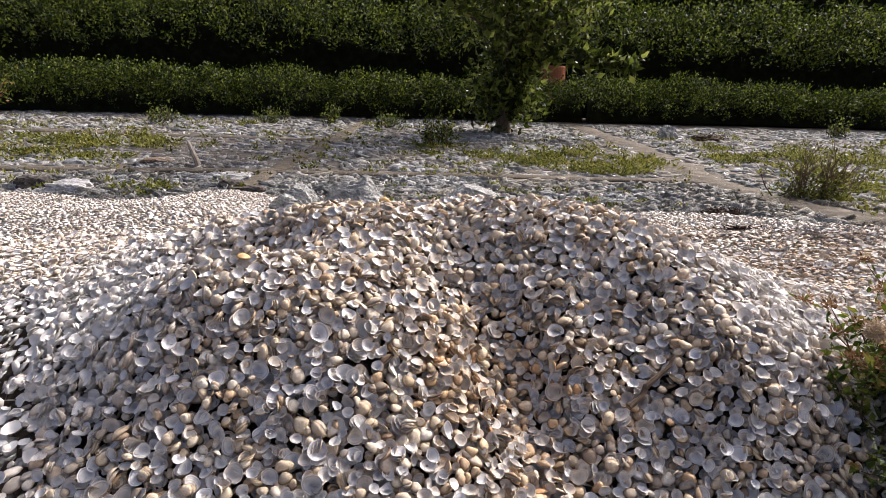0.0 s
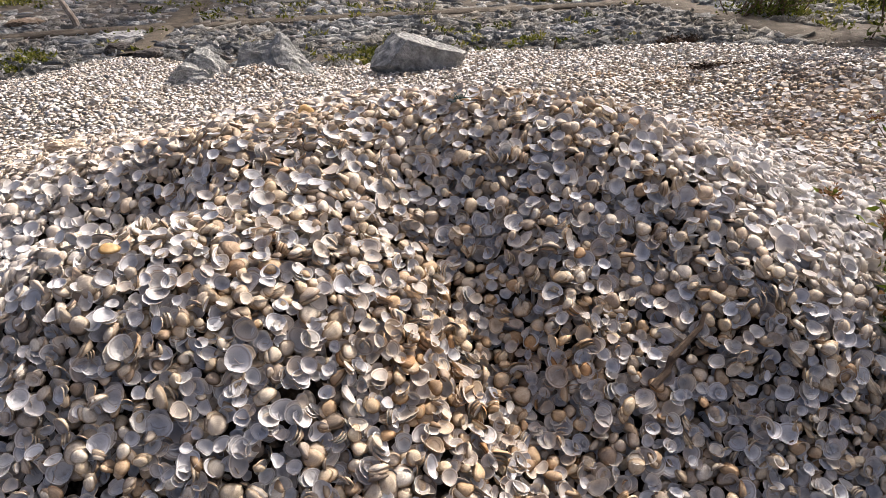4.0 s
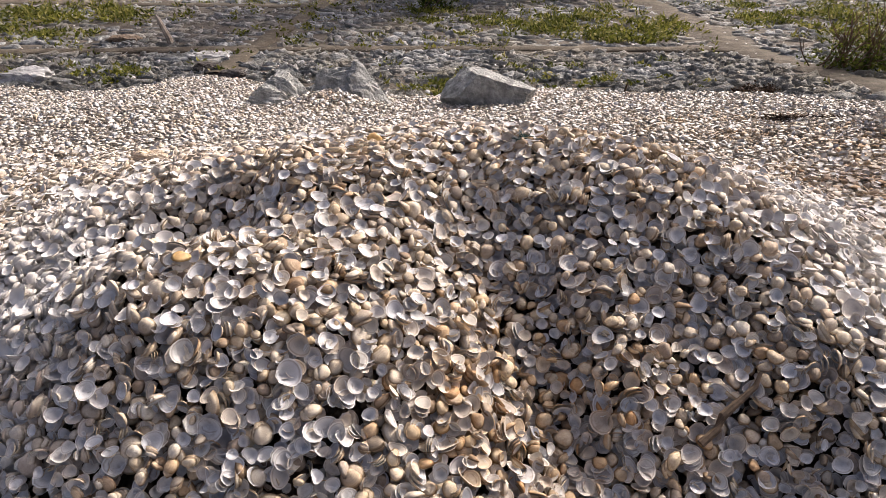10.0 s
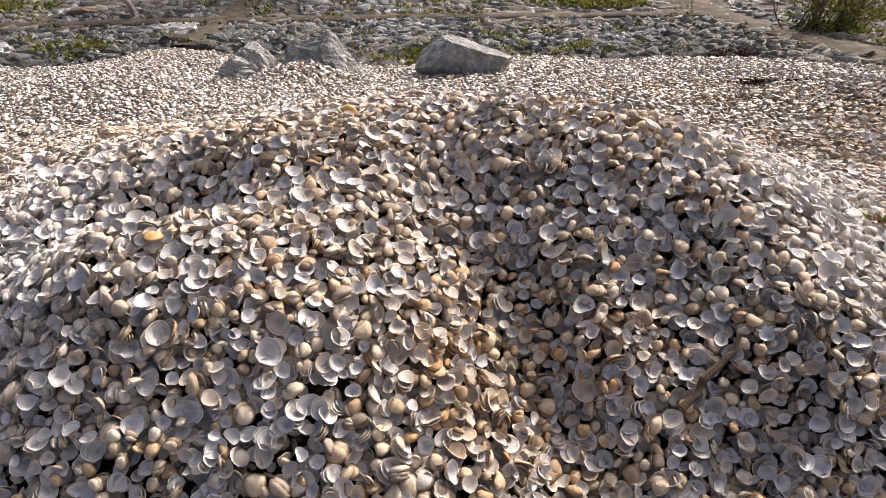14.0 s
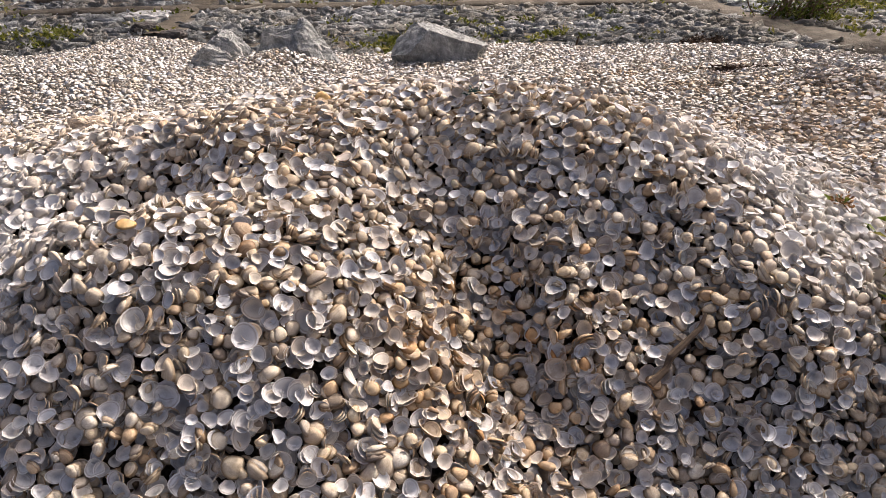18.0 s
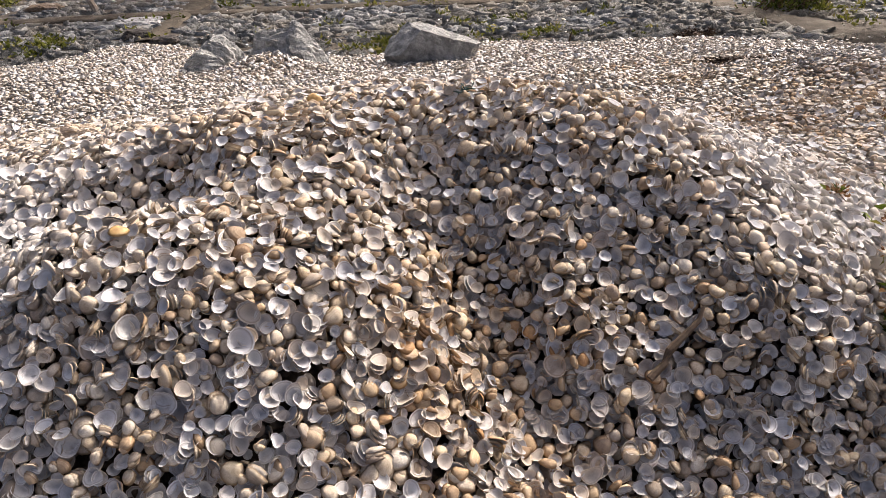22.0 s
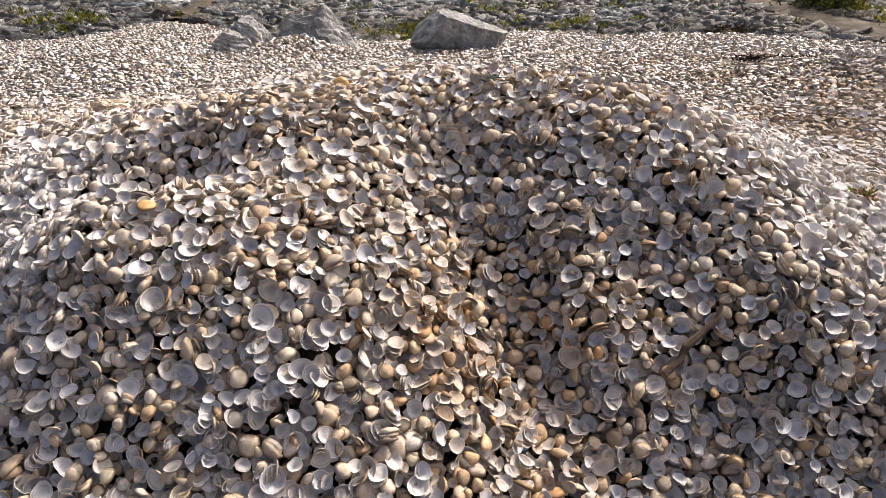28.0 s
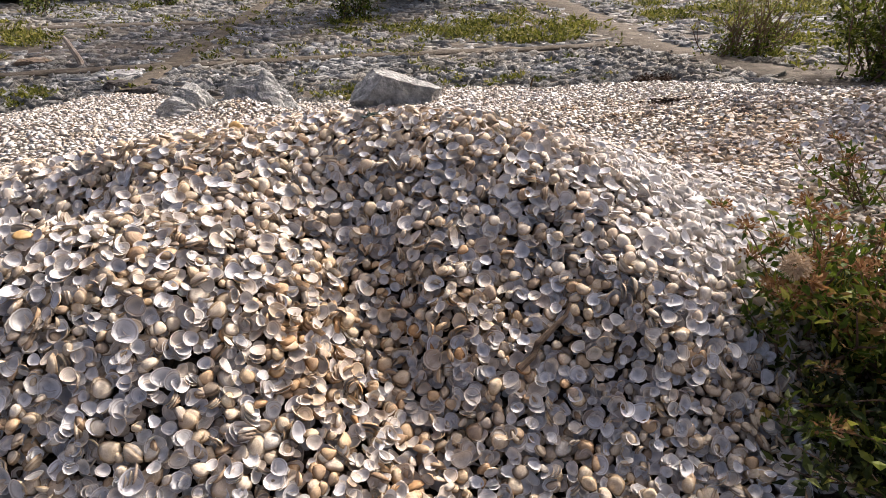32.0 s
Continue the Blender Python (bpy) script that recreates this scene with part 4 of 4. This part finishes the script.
def shore_tree():
    r = random.Random(4)
    base = Vector((0.81, 8.75, -0.07))
    root = thing("small_tree", base, "small broad-leaved tree with sparse lit leaves in front of the hedge", "tree")
    bm = bmesh.new()
    spine = [Vector((0, 0, -0.05)), Vector((0.03, 0, 0.25)), Vector((-0.03, 0.05, 0.6)), Vector((0.04, 0.02, 1.0)), Vector((0.0, 0.05, 1.7)), Vector((0.08, 0.0, 3.7))]
    tube(bm, spine, [0.14, 0.075, 0.06, 0.048, 0.032, 0.012], 8)
    part("trunk", bm, BARK, root, "dark rough bark")
    tips = []
    for k in range(84):
        h = r.uniform(0.2, 3.6)
        a = r.uniform(0, 6.28)
        start = Vector((0.02, 0.02, h))
        length = r.uniform(0.6, 1.4) * (1.15 if h > 1.2 else 0.9 if h > 0.8 else 0.45)
        pts = stem_line(start, (math.cos(a), math.sin(a) * 0.7, r.uniform(0.0, 0.6)), length, 5, r)
        bm = bmesh.new()
        tube(bm, pts, [0.02, 0.016, 0.012, 0.009, 0.006, 0.003], 5)
        part("limb", bm, BARK, root)
        tips += [(p, 0.10, 26, 1.15) for p in pts[1:]]
    arm = [Vector((0.05, 0, 0.75)), Vector((0.45, -0.05, 1.12)), Vector((0.95, -0.10, 1.10)), Vector((1.4, -0.12, 1.02)), Vector((1.85, -0.1, 0.98))]
    bm = bmesh.new()
    tube(bm, arm, [0.025, 0.02, 0.014, 0.009, 0.004], 6)
    part("limb", bm, BARK, root)
    for k in range(4, 26):
        f = k / 26 * 3.99
        i = int(f)
        tips.append((arm[i].lerp(arm[i + 1], f - i), 0.065, 17, 1.6))
    p = np.concatenate([np.array(q) + rng.normal(0, w, (c, 3)) for q, w, c, g in tips])
    grow = np.concatenate([np.full(c, g) for q, w, c, g in tips])
    n = len(p)
    h = unit(n) + np.array([0, -0.1, 0.15])
    h /= np.linalg.norm(h, axis=1)[:, None]
    v, t = blades(p, h, rng.uniform(0.07, 0.13, n) * grow, rng.uniform(0.035, 0.06, n) * grow)
    part("crown", tri_mesh("crown", v, t, smooth=False), TREE_LEAF, root, "broad green leaves, some sunlit", "stuff")
    set_out(root)


shore_tree()


def tuft(at, radius, count, height, label, category="grass", squash=1.0, mat=None, leaf=None):
    """Low green growth in a patch."""
    root_z = float(bank(at[0], at[1]))
    n = count
    r, a = np.sqrt(rng.random(n)) * radius, rng.random(n) * 2 * math.pi
    x, y = at[0] + r * np.cos(a), at[1] + r * np.sin(a) * squash
    keep = (fbm(x, y, 4.5, at[0] * 3) + 0.5 * fbm(x, y, 17.0, 1.0) > rng.uniform(-0.15, 0.60, n)) & (r < radius * rng.uniform(0.3, 1.1, n))
    x, y = x[keep], y[keep]
    n = len(x)
    z = bank(x, y) + rng.uniform(0.0, 0.35, n) * height
    h = np.stack([rng.normal(0, 0.9, n), rng.normal(0, 0.9, n), rng.uniform(0.25, 0.9, n)], 1)
    h /= np.linalg.norm(h, axis=1)[:, None]
    w = leaf or 0.019
    v, t = blades(np.stack([x - at[0], y - at[1], z - root_z], 1), h, rng.uniform(0.25, 0.60, n) * height, rng.uniform(0.6, 1.3, n) * w, 0.35)
    ob = new("grass_patch", tri_mesh("grass_patch", v, t, smooth=False))
    ob.data.materials.append(mat or GRASS)
    ob.location = (at[0], at[1], root_z)
    tagged(set_out(ob), label, category, "grass patches", "stuff")


for gx, gy, gr, gn, gh, sq in ((1.45, 6.2, 1.05, 5600, 0.14, 0.75), (1.95, 5.45, 0.38, 900, 0.12, 0.4), (0.70, 6.6, 0.65, 2000, 0.10, 0.7), (1.35, 5.55, 0.35, 500, 0.10, 0.5),
                               (3.6, 6.4, 0.9, 3800, 0.12, 0.9), (3.35, 4.55, 0.45, 1200, 0.12, 0.6), (4.0, 5.3, 0.85, 3200, 0.12, 0.8), (4.7, 7.0, 1.1, 3000, 0.13, 0.7), (3.3, 7.6, 0.4, 500, 0.10, 0.6),
                               (-3.7, 6.6, 0.85, 3400, 0.17, 0.7), (-4.3, 5.6, 0.7, 2000, 0.13, 0.7), (-3.3, 5.5, 0.4, 700, 0.10, 0.6), (-5.2, 6.4, 0.9, 1800, 0.13, 0.7),
                               (-0.15, 7.0, 0.35, 700, 0.12, 0.7), (-0.2, 6.4, 0.35, 400, 0.08, 0.5), (-2.25, 4.25, 0.30, 420, 0.08, 0.5), (-2.9, 4.2, 0.25, 260, 0.07, 0.5), (-1.75, 4.9, 0.3, 200, 0.07, 0.4),
                               (-0.13, 3.80, 0.20, 420, 0.09, 0.5), (0.10, 3.98, 0.18, 300, 0.09, 0.5), (0.72, 3.86, 0.10, 150, 0.08, 0.6), (1.02, 4.15, 0.12, 130, 0.08, 0.6), (1.63, 4.02, 0.05, 90, 0.05, 0.8), (2.45, 3.95, 0.15, 120, 0.06, 0.6),
                               (-0.75, 4.05, 0.18, 160, 0.06, 0.5), (-2.9, 9.0, 0.22, 260, 0.16, 0.6), (-1.2, 9.4, 0.2, 220, 0.15, 0.6), (0.3, 5.2, 0.3, 160, 0.06, 0.4)):
    tuft((gx, gy), gr, int(gn * 2.6), gh, "yellow-green low grass and herbs between the stones", "grass", sq)


def twiggy_shrub(at, stems, height, lean, leaves, label, seed, leaf=0.03, mat=None, spreadout=0.5, leaf_top=0.5):
    r = random.Random(seed)
    base = Vector((at[0], at[1], float(bank(at[0], at[1])) - 0.01))
    root = thing("shrub", base, label, "shrub")
    spots = []
    for k in range(stems):
        start = Vector((r.gauss(0, 0.07) * (1 + spreadout), r.gauss(0, 0.05), 0))
        way = (r.gauss(lean[0], spreadout), r.gauss(lean[1], spreadout), 1.0)
        pts = stem_line(start, way, height * r.uniform(0.6, 1.1), 5, r)
        bm = bmesh.new()
        tube(bm, pts, [0.006, 0.0055, 0.0045, 0.0035, 0.0025, 0.0012], 4)
        spots += [(pts[j], j / 5) for j in range(6)]
        twig = stem_line(pts[2], (way[0] + r.gauss(0, 0.7), way[1] + r.gauss(0, 0.7), 0.8), height * 0.4, 3, r)
        tube(bm, twig, [0.0035, 0.003, 0.002, 0.001], 4)
        part("stem", bm, TWIG, root)
        spots += [(q, 0.7) for q in twig]
    low = [np.array(q) for q, f in spots if f <= leaf_top]
    which = rng.integers(0, len(low), leaves)
    p = np.array(low)[which] + rng.normal(0, 0.035, (leaves, 3))
    p[:, 2] = np.abs(p[:, 2])
    h = unit(leaves) + np.array([0, 0, 0.4])
    h /= np.linalg.norm(h, axis=1)[:, None]
    v, t = blades(p, h, rng.uniform(0.6, 1.2, leaves) * leaf, rng.uniform(0.35, 0.55, leaves) * leaf)
    part("foliage", tri_mesh("foliage", v, t, smooth=False), mat or GRASS, root, "", "stuff")
    set_out(root)


twiggy_shrub((2.98, 4.62), 36, 0.50, (0.15, 0.0), 950, "bare twiggy shrub with green leaves at its foot", 3, 0.035, SHRUB_LEAF, 0.55, 0.42)
twiggy_shrub((-0.12, 7.10), 16, 0.42, (0.0, 0.0), 700, "small dark upright shrub among stones", 5, 0.05, HEDGE, 0.3, 1.0)
twiggy_shrub((-6.05, 7.6), 26, 0.95, (0.1, 0.0), 1500, "reddish shrub with dry leaves", 6, 0.06, BUSH_LEAF, 0.45, 1.0)
twiggy_shrub((3.50, 3.76), 26, 0.80, (0.1, 0.05), 2400, "leafy green shrub beside the shells", 8, 0.05, SHRUB_LEAF, 0.35, 1.0)
twiggy_shrub((4.43, 3.25), 70, 3.6, (0.03, 0.0), 15000, "tall dense dark green shrub shading the shells", 22, 0.15, HEDGE, 0.12, 1.0)
for sx, sy, sd in ((-4.1, 8.7, 11), (-2.6, 9.2, 12), (-1.75, 9.35, 13), (-0.9, 9.0, 14), (6.2, 9.6, 15)):
    twiggy_shrub((sx, sy), 10, 0.30, (0, 0), 350, "small green shrub at the foot of the hedge", sd, 0.05, TREE_LEAF, 0.4, 1.0)


def near_bush(at, seed, stems, n, label, fluff, leaf):
    """A flowering bush beside the heap, with dried heads and some fresh leaves."""
    r = random.Random(seed)
    base = Vector((*at, float(heap(*at)) - 0.04))
    root = thing("flowering_bush", base, label, "bush", "bushes beside the heap")
    tips, spots, stalks = [], [], []
    for k in range(stems):
        start = Vector((r.gauss(0, 0.06), r.gauss(0, 0.07), -0.02))
        way = (r.gauss(-0.10, 0.62), r.gauss(-0.1, 0.55), r.uniform(0.25, 1.0))
        pts = stem_line(start, way, r.uniform(0.22, 0.38), 6, r)
        bm = bmesh.new()
        tube(bm, pts, [0.0042, 0.004, 0.0034, 0.0028, 0.0022, 0.0016, 0.0010], 5)
        spots += pts[1:]
        tips.append(pts[-1])
        for j in (2, 3, 4):
            tw = stem_line(pts[j], (way[0] + r.gauss(0, 0.8), way[1] + r.gauss(0, 0.8), r.uniform(0.2, 1.0)), r.uniform(0.06, 0.15), 3, r)
            tube(bm, tw, [0.0022, 0.0018, 0.0013, 0.0007], 4)
            spots += tw[1:]
            tips.append(tw[-1])
        stalks.append(part("stem", bm, TWIG, root))
    s = np.array([tuple(q) for q in spots])
    p = s[rng.integers(0, len(s), n)] + rng.normal(0, 0.012, (n, 3))
    h = unit(n) + np.array([0, 0, 0.35])
    h /= np.linalg.norm(h, axis=1)[:, None]
    v, t = blades(p, h, rng.uniform(0.014, 0.036, n), rng.uniform(0.007, 0.016, n), 0.2)
    part("foliage", tri_mesh("foliage", v, t, smooth=False), leaf, root, "fresh green and reddish leaves", "stuff")
    for k, q in enumerate(tips):
        if q.z < 0.17 or (k % 2 and q.z < 0.24):
            continue
        m = 60
        d = unit(m)
        d[:, 2] = np.abs(d[:, 2])
        c = np.array(tuple(q))
        v, t = blades(c + d * rng.uniform(0.0, 0.024, m)[:, None], d, rng.uniform(0.006, 0.014, m), rng.uniform(0.004, 0.008, m), 0.1)
        part("flower_head", tri_mesh("flower_head", v, t, smooth=False), FLOWER, stalks[k // 4])
    if not fluff:
        return
    m = 700
    d = unit(m)
    c = np.array((0.815, 0.632, 0.438)) - np.array(base)
    v, t = blades(c + d * rng.uniform(0.004, 0.020, m)[:, None], d, rng.uniform(0.004, 0.009, m), rng.uniform(0.002, 0.004, m), 0.1)
    part("seed_head", tri_mesh("seed_head", v, t, smooth=False), FLUFF, root, "pale fluffy round seed head")


near_bush((1.06, 0.74), 12, 46, 4600, "bush with dried brown flower heads and some fresh green leaves", True, BUSH_LEAF)
near_bush((1.62, 1.28), 47, 13, 600, "bush with dried brown flower heads and some fresh green leaves", False, BUSH_LEAF)
near_bush((1.13, 0.50), 31, 44, 7000, "leafy bush with few dried flower heads beside the shells, leaves darkened as shade", False, SHADED_LEAF)


# ---- small loose things ----
def driftwood_stake():
    bm = bmesh.new()
    tube(bm, [Vector((0.0, 0, -0.06)), Vector((-0.02, 0, 0.05)), Vector((-0.055, 0.0, 0.14)), Vector((-0.10, 0.01, 0.24)), Vector((-0.12, 0.01, 0.28))], [0.035, 0.034, 0.030, 0.024, 0.008], 7)
    ob = part("wooden_stake", bm, WOOD)
    ob.location = (-2.20, 5.22, -0.07)
    ob.scale = (0.75, 0.75, 0.78)
    tagged(set_out(ob), "leaning weathered grey wooden stake between the stones", "stake")


driftwood_stake()


def clod(at, size, seed, label, on_bank=True):
    """A tangle of dark washed-up weed."""
    n = 260
    p = rng.normal(0, 0.33, (n, 3)) * np.array(size)
    p[:, 2] = np.abs(p[:, 2])
    d = unit(n) * np.array([1, 1, 0.35])
    v, t = blades(p, d, rng.uniform(0.1, 0.35, n) * size[0], rng.uniform(0.006, 0.014, n), 0.3)
    bm = hewn([((0, 0, 1), 0.6)], (size[0] * 0.42, size[1] * 0.42, size[2] * 0.5), seed, 3, 0.12)
    data = bpy.data.meshes.new("core")
    bm.to_mesh(data)
    bm.free()
    root = thing("weed_clump", (at[0], at[1], float((bank if on_bank else land)(at[0], at[1])) + 0.022), label, "seaweed", "washed-up weed")
    part("matted_core", data, WEED, root)
    part("tangle", tri_mesh("tangle", v, t, smooth=False), WEED, root, "", "stuff")
    if on_bank:
        set_out(root)


clod((1.76, 3.12), (0.14, 0.06, 0.04), 1.0, "dark brown dried weed lying on the shells", False)
clod((2.03, 3.22), (0.18, 0.022, 0.012), 7.0, "thin dark strand of dried weed on the shells", False)
clod((1.90, 3.88), (0.14, 0.07, 0.06), 2.0, "dark dried weed at the edge of the shells")
clod((2.05, 3.92), (0.07, 0.05, 0.05), 3.0, "small dark lump of dried weed")
clod((3.75, 8.6), (0.40, 0.16, 0.10), 8.0, "dark dried weed beside a pale boulder")


def mound_stick():
    bm = bmesh.new()
    a, b = Vector((0.398, 0.672)), Vector((0.505, 0.742))
    pts = []
    for k in range(6):
        q = a.lerp(b, k / 5)
        pts.append(Vector((q.x + 0.006 * math.sin(k * 2.1), q.y, float(heap(q.x, q.y)) + 0.015)))
    tube(bm, [p - pts[0] for p in pts], [0.0065, 0.006, 0.007, 0.0055, 0.0045, 0.0025], 7)
    ob = part("stick", bm, STICK)
    ob.location = pts[0]
    tagged(ob, "short brown stick lying among the shells", "stick")


mound_stick()


def upright_twig():
    """A short charred twig that sticks out of the shells."""
    x, y = 1.262, 4.31
    bm = bmesh.new()
    tube(bm, [Vector((0, 0, -0.03)), Vector((0.004, 0, 0.02)), Vector((0.010, 0.002, 0.055)), Vector((0.019, 0.002, 0.085))], [0.008, 0.008, 0.007, 0.003], 6)
    ob = part("twig", bm, BARK)
    ob.location = (x, y, float(land(x, y)) + 0.015)
    tagged(ob, "short black twig standing upright in the shells", "twig")


upright_twig()


def single_shell(name, at, size, turn, mat, label):
    v, t, s, uv = valve(16, (0.4, 0.75, 1.0), (0.93, 0.6), 0.16, 0.70, 0.3, 0.4)
    me = tri_mesh(name, v * size, t, s * 0, uv)
    me.materials.append(mat)
    ob = new(name, me)
    ob.matrix_world = pose(*at, *turn)
    tagged(ob, label, "shell")


single_shell("amber_shell", (-0.386, 0.80, float(heap(-0.386, 0.80)) + 0.018), 0.030, (25, 10, 40), AMBER, "translucent amber shell on the heap")
single_shell("amber_shell", (-0.145, 1.30, float(heap(-0.145, 1.30)) + 0.014), 0.034, (50, 10, 10), AMBER, "orange-brown shell standing behind the crest of the heap")


def plastic_scrap():
    at = (0.165, 1.215, float(heap(0.165, 1.215)) + 0.012)
    root = thing("plastic_scrap", at, "scrap of dark green frayed plastic netting on the heap", "litter")
    r = random.Random(9)
    for k in range(14):
        bm = bmesh.new()
        start = Vector((r.gauss(0, 0.012), r.gauss(0, 0.006), r.uniform(-0.006, 0.004)))
        tube(bm, stem_line(start, (r.gauss(0, 1), r.gauss(0, 0.6), r.gauss(-0.1, 0.15)), r.uniform(0.010, 0.022), 4, r), [0.0014, 0.0016, 0.0014, 0.0012, 0.0008], 4)
        part("strand", bm, PLASTIC, root)


plastic_scrap()


def foam_scrap():
    bm = hewn([((0, 0, 1), 0.7)], (0.038, 0.022, 0.022), 40.0, 4, 0.10)
    ob = part("foam_scrap", bm, FOAM)
    ob.location = (-0.92, 1.85, float(heap(-0.92, 1.85)) + 0.010)
    tagged(ob, "pale tan scrap of foam lying on the shells", "litter")


foam_scrap()


def scattered_weeds():
    """Single small weeds between the stones, too many to count."""
    spots = [(random.uniform(-6.5, 7.0), random.uniform(3.9, 9.6)) for _ in range(900)]
    roots, heads = [], []
    for x, y in spots:
        lane = 2.46 + max(0.0, 5.0 - y) * 0.46 - max(0.0, y - 7.5) * 0.10
        if abs(x - lane) < 0.24 or y < float(bank_edge(x)) + 0.08 or float(fbm(x, y, 1.4, 9.0)) < -0.2:
            continue
        z = float(bank(x, y))
        for _ in range(random.randint(5, 26)):
            roots.append((x + random.gauss(0, 0.035), y + random.gauss(0, 0.03), z + random.uniform(0.0, 0.03)))
    n = len(roots)
    h = np.stack([rng.normal(0, 0.8, n), rng.normal(0, 0.8, n), rng.uniform(0.3, 1.0, n)], 1)
    h /= np.linalg.norm(h, axis=1)[:, None]
    v, t = blades(np.array(roots), h, rng.uniform(0.02, 0.055, n), rng.uniform(0.010, 0.024, n), 0.3)
    ob = new("weeds", tri_mesh("weeds", v, t, smooth=False))
    ob.data.materials.append(GRASS)
    tagged(set_out(ob), "small green weeds growing between the stones", "weeds", "", "stuff")


scattered_weeds()


def barrel():
    """A barrel shape made up for an unidentified orange-brown thing behind the hedge; its rim shows through the gap."""
    root = thing("barrel", (2.02, 12.05, -0.085), "unidentified orange-brown thing behind the low hedge, made up as a barrel", "barrel")
    bm = bmesh.new()
    prof = [(0.20, 0.0), (0.235, 0.03), (0.245, 0.30), (0.255, 0.32), (0.245, 0.34), (0.245, 0.64), (0.255, 0.66), (0.245, 0.68), (0.235, 0.93), (0.225, 0.96), (0.205, 0.96), (0.20, 0.90), (0.0, 0.90)]
    rings = [[bm.verts.new((rr * math.cos(2 * math.pi * j / 24), rr * math.sin(2 * math.pi * j / 24), z)) for j in range(24)] for rr, z in prof[:-1]]
    for a, b in zip(rings, rings[1:]):
        for j in range(24):
            bm.faces.new((a[j], a[(j + 1) % 24], b[(j + 1) % 24], b[j]))
    bm.faces.new(rings[-1])
    bm.faces.new(list(reversed(rings[0])))
    part("drum", bm, RUST, root)
    bm = bmesh.new()
    bmesh.ops.create_circle(bm, cap_ends=True, radius=0.03, segments=12, matrix=Matrix.Translation((0.12, 0, 0.915)))
    part("bung", bm, RUST, root)
    set_out(root)


barrel()
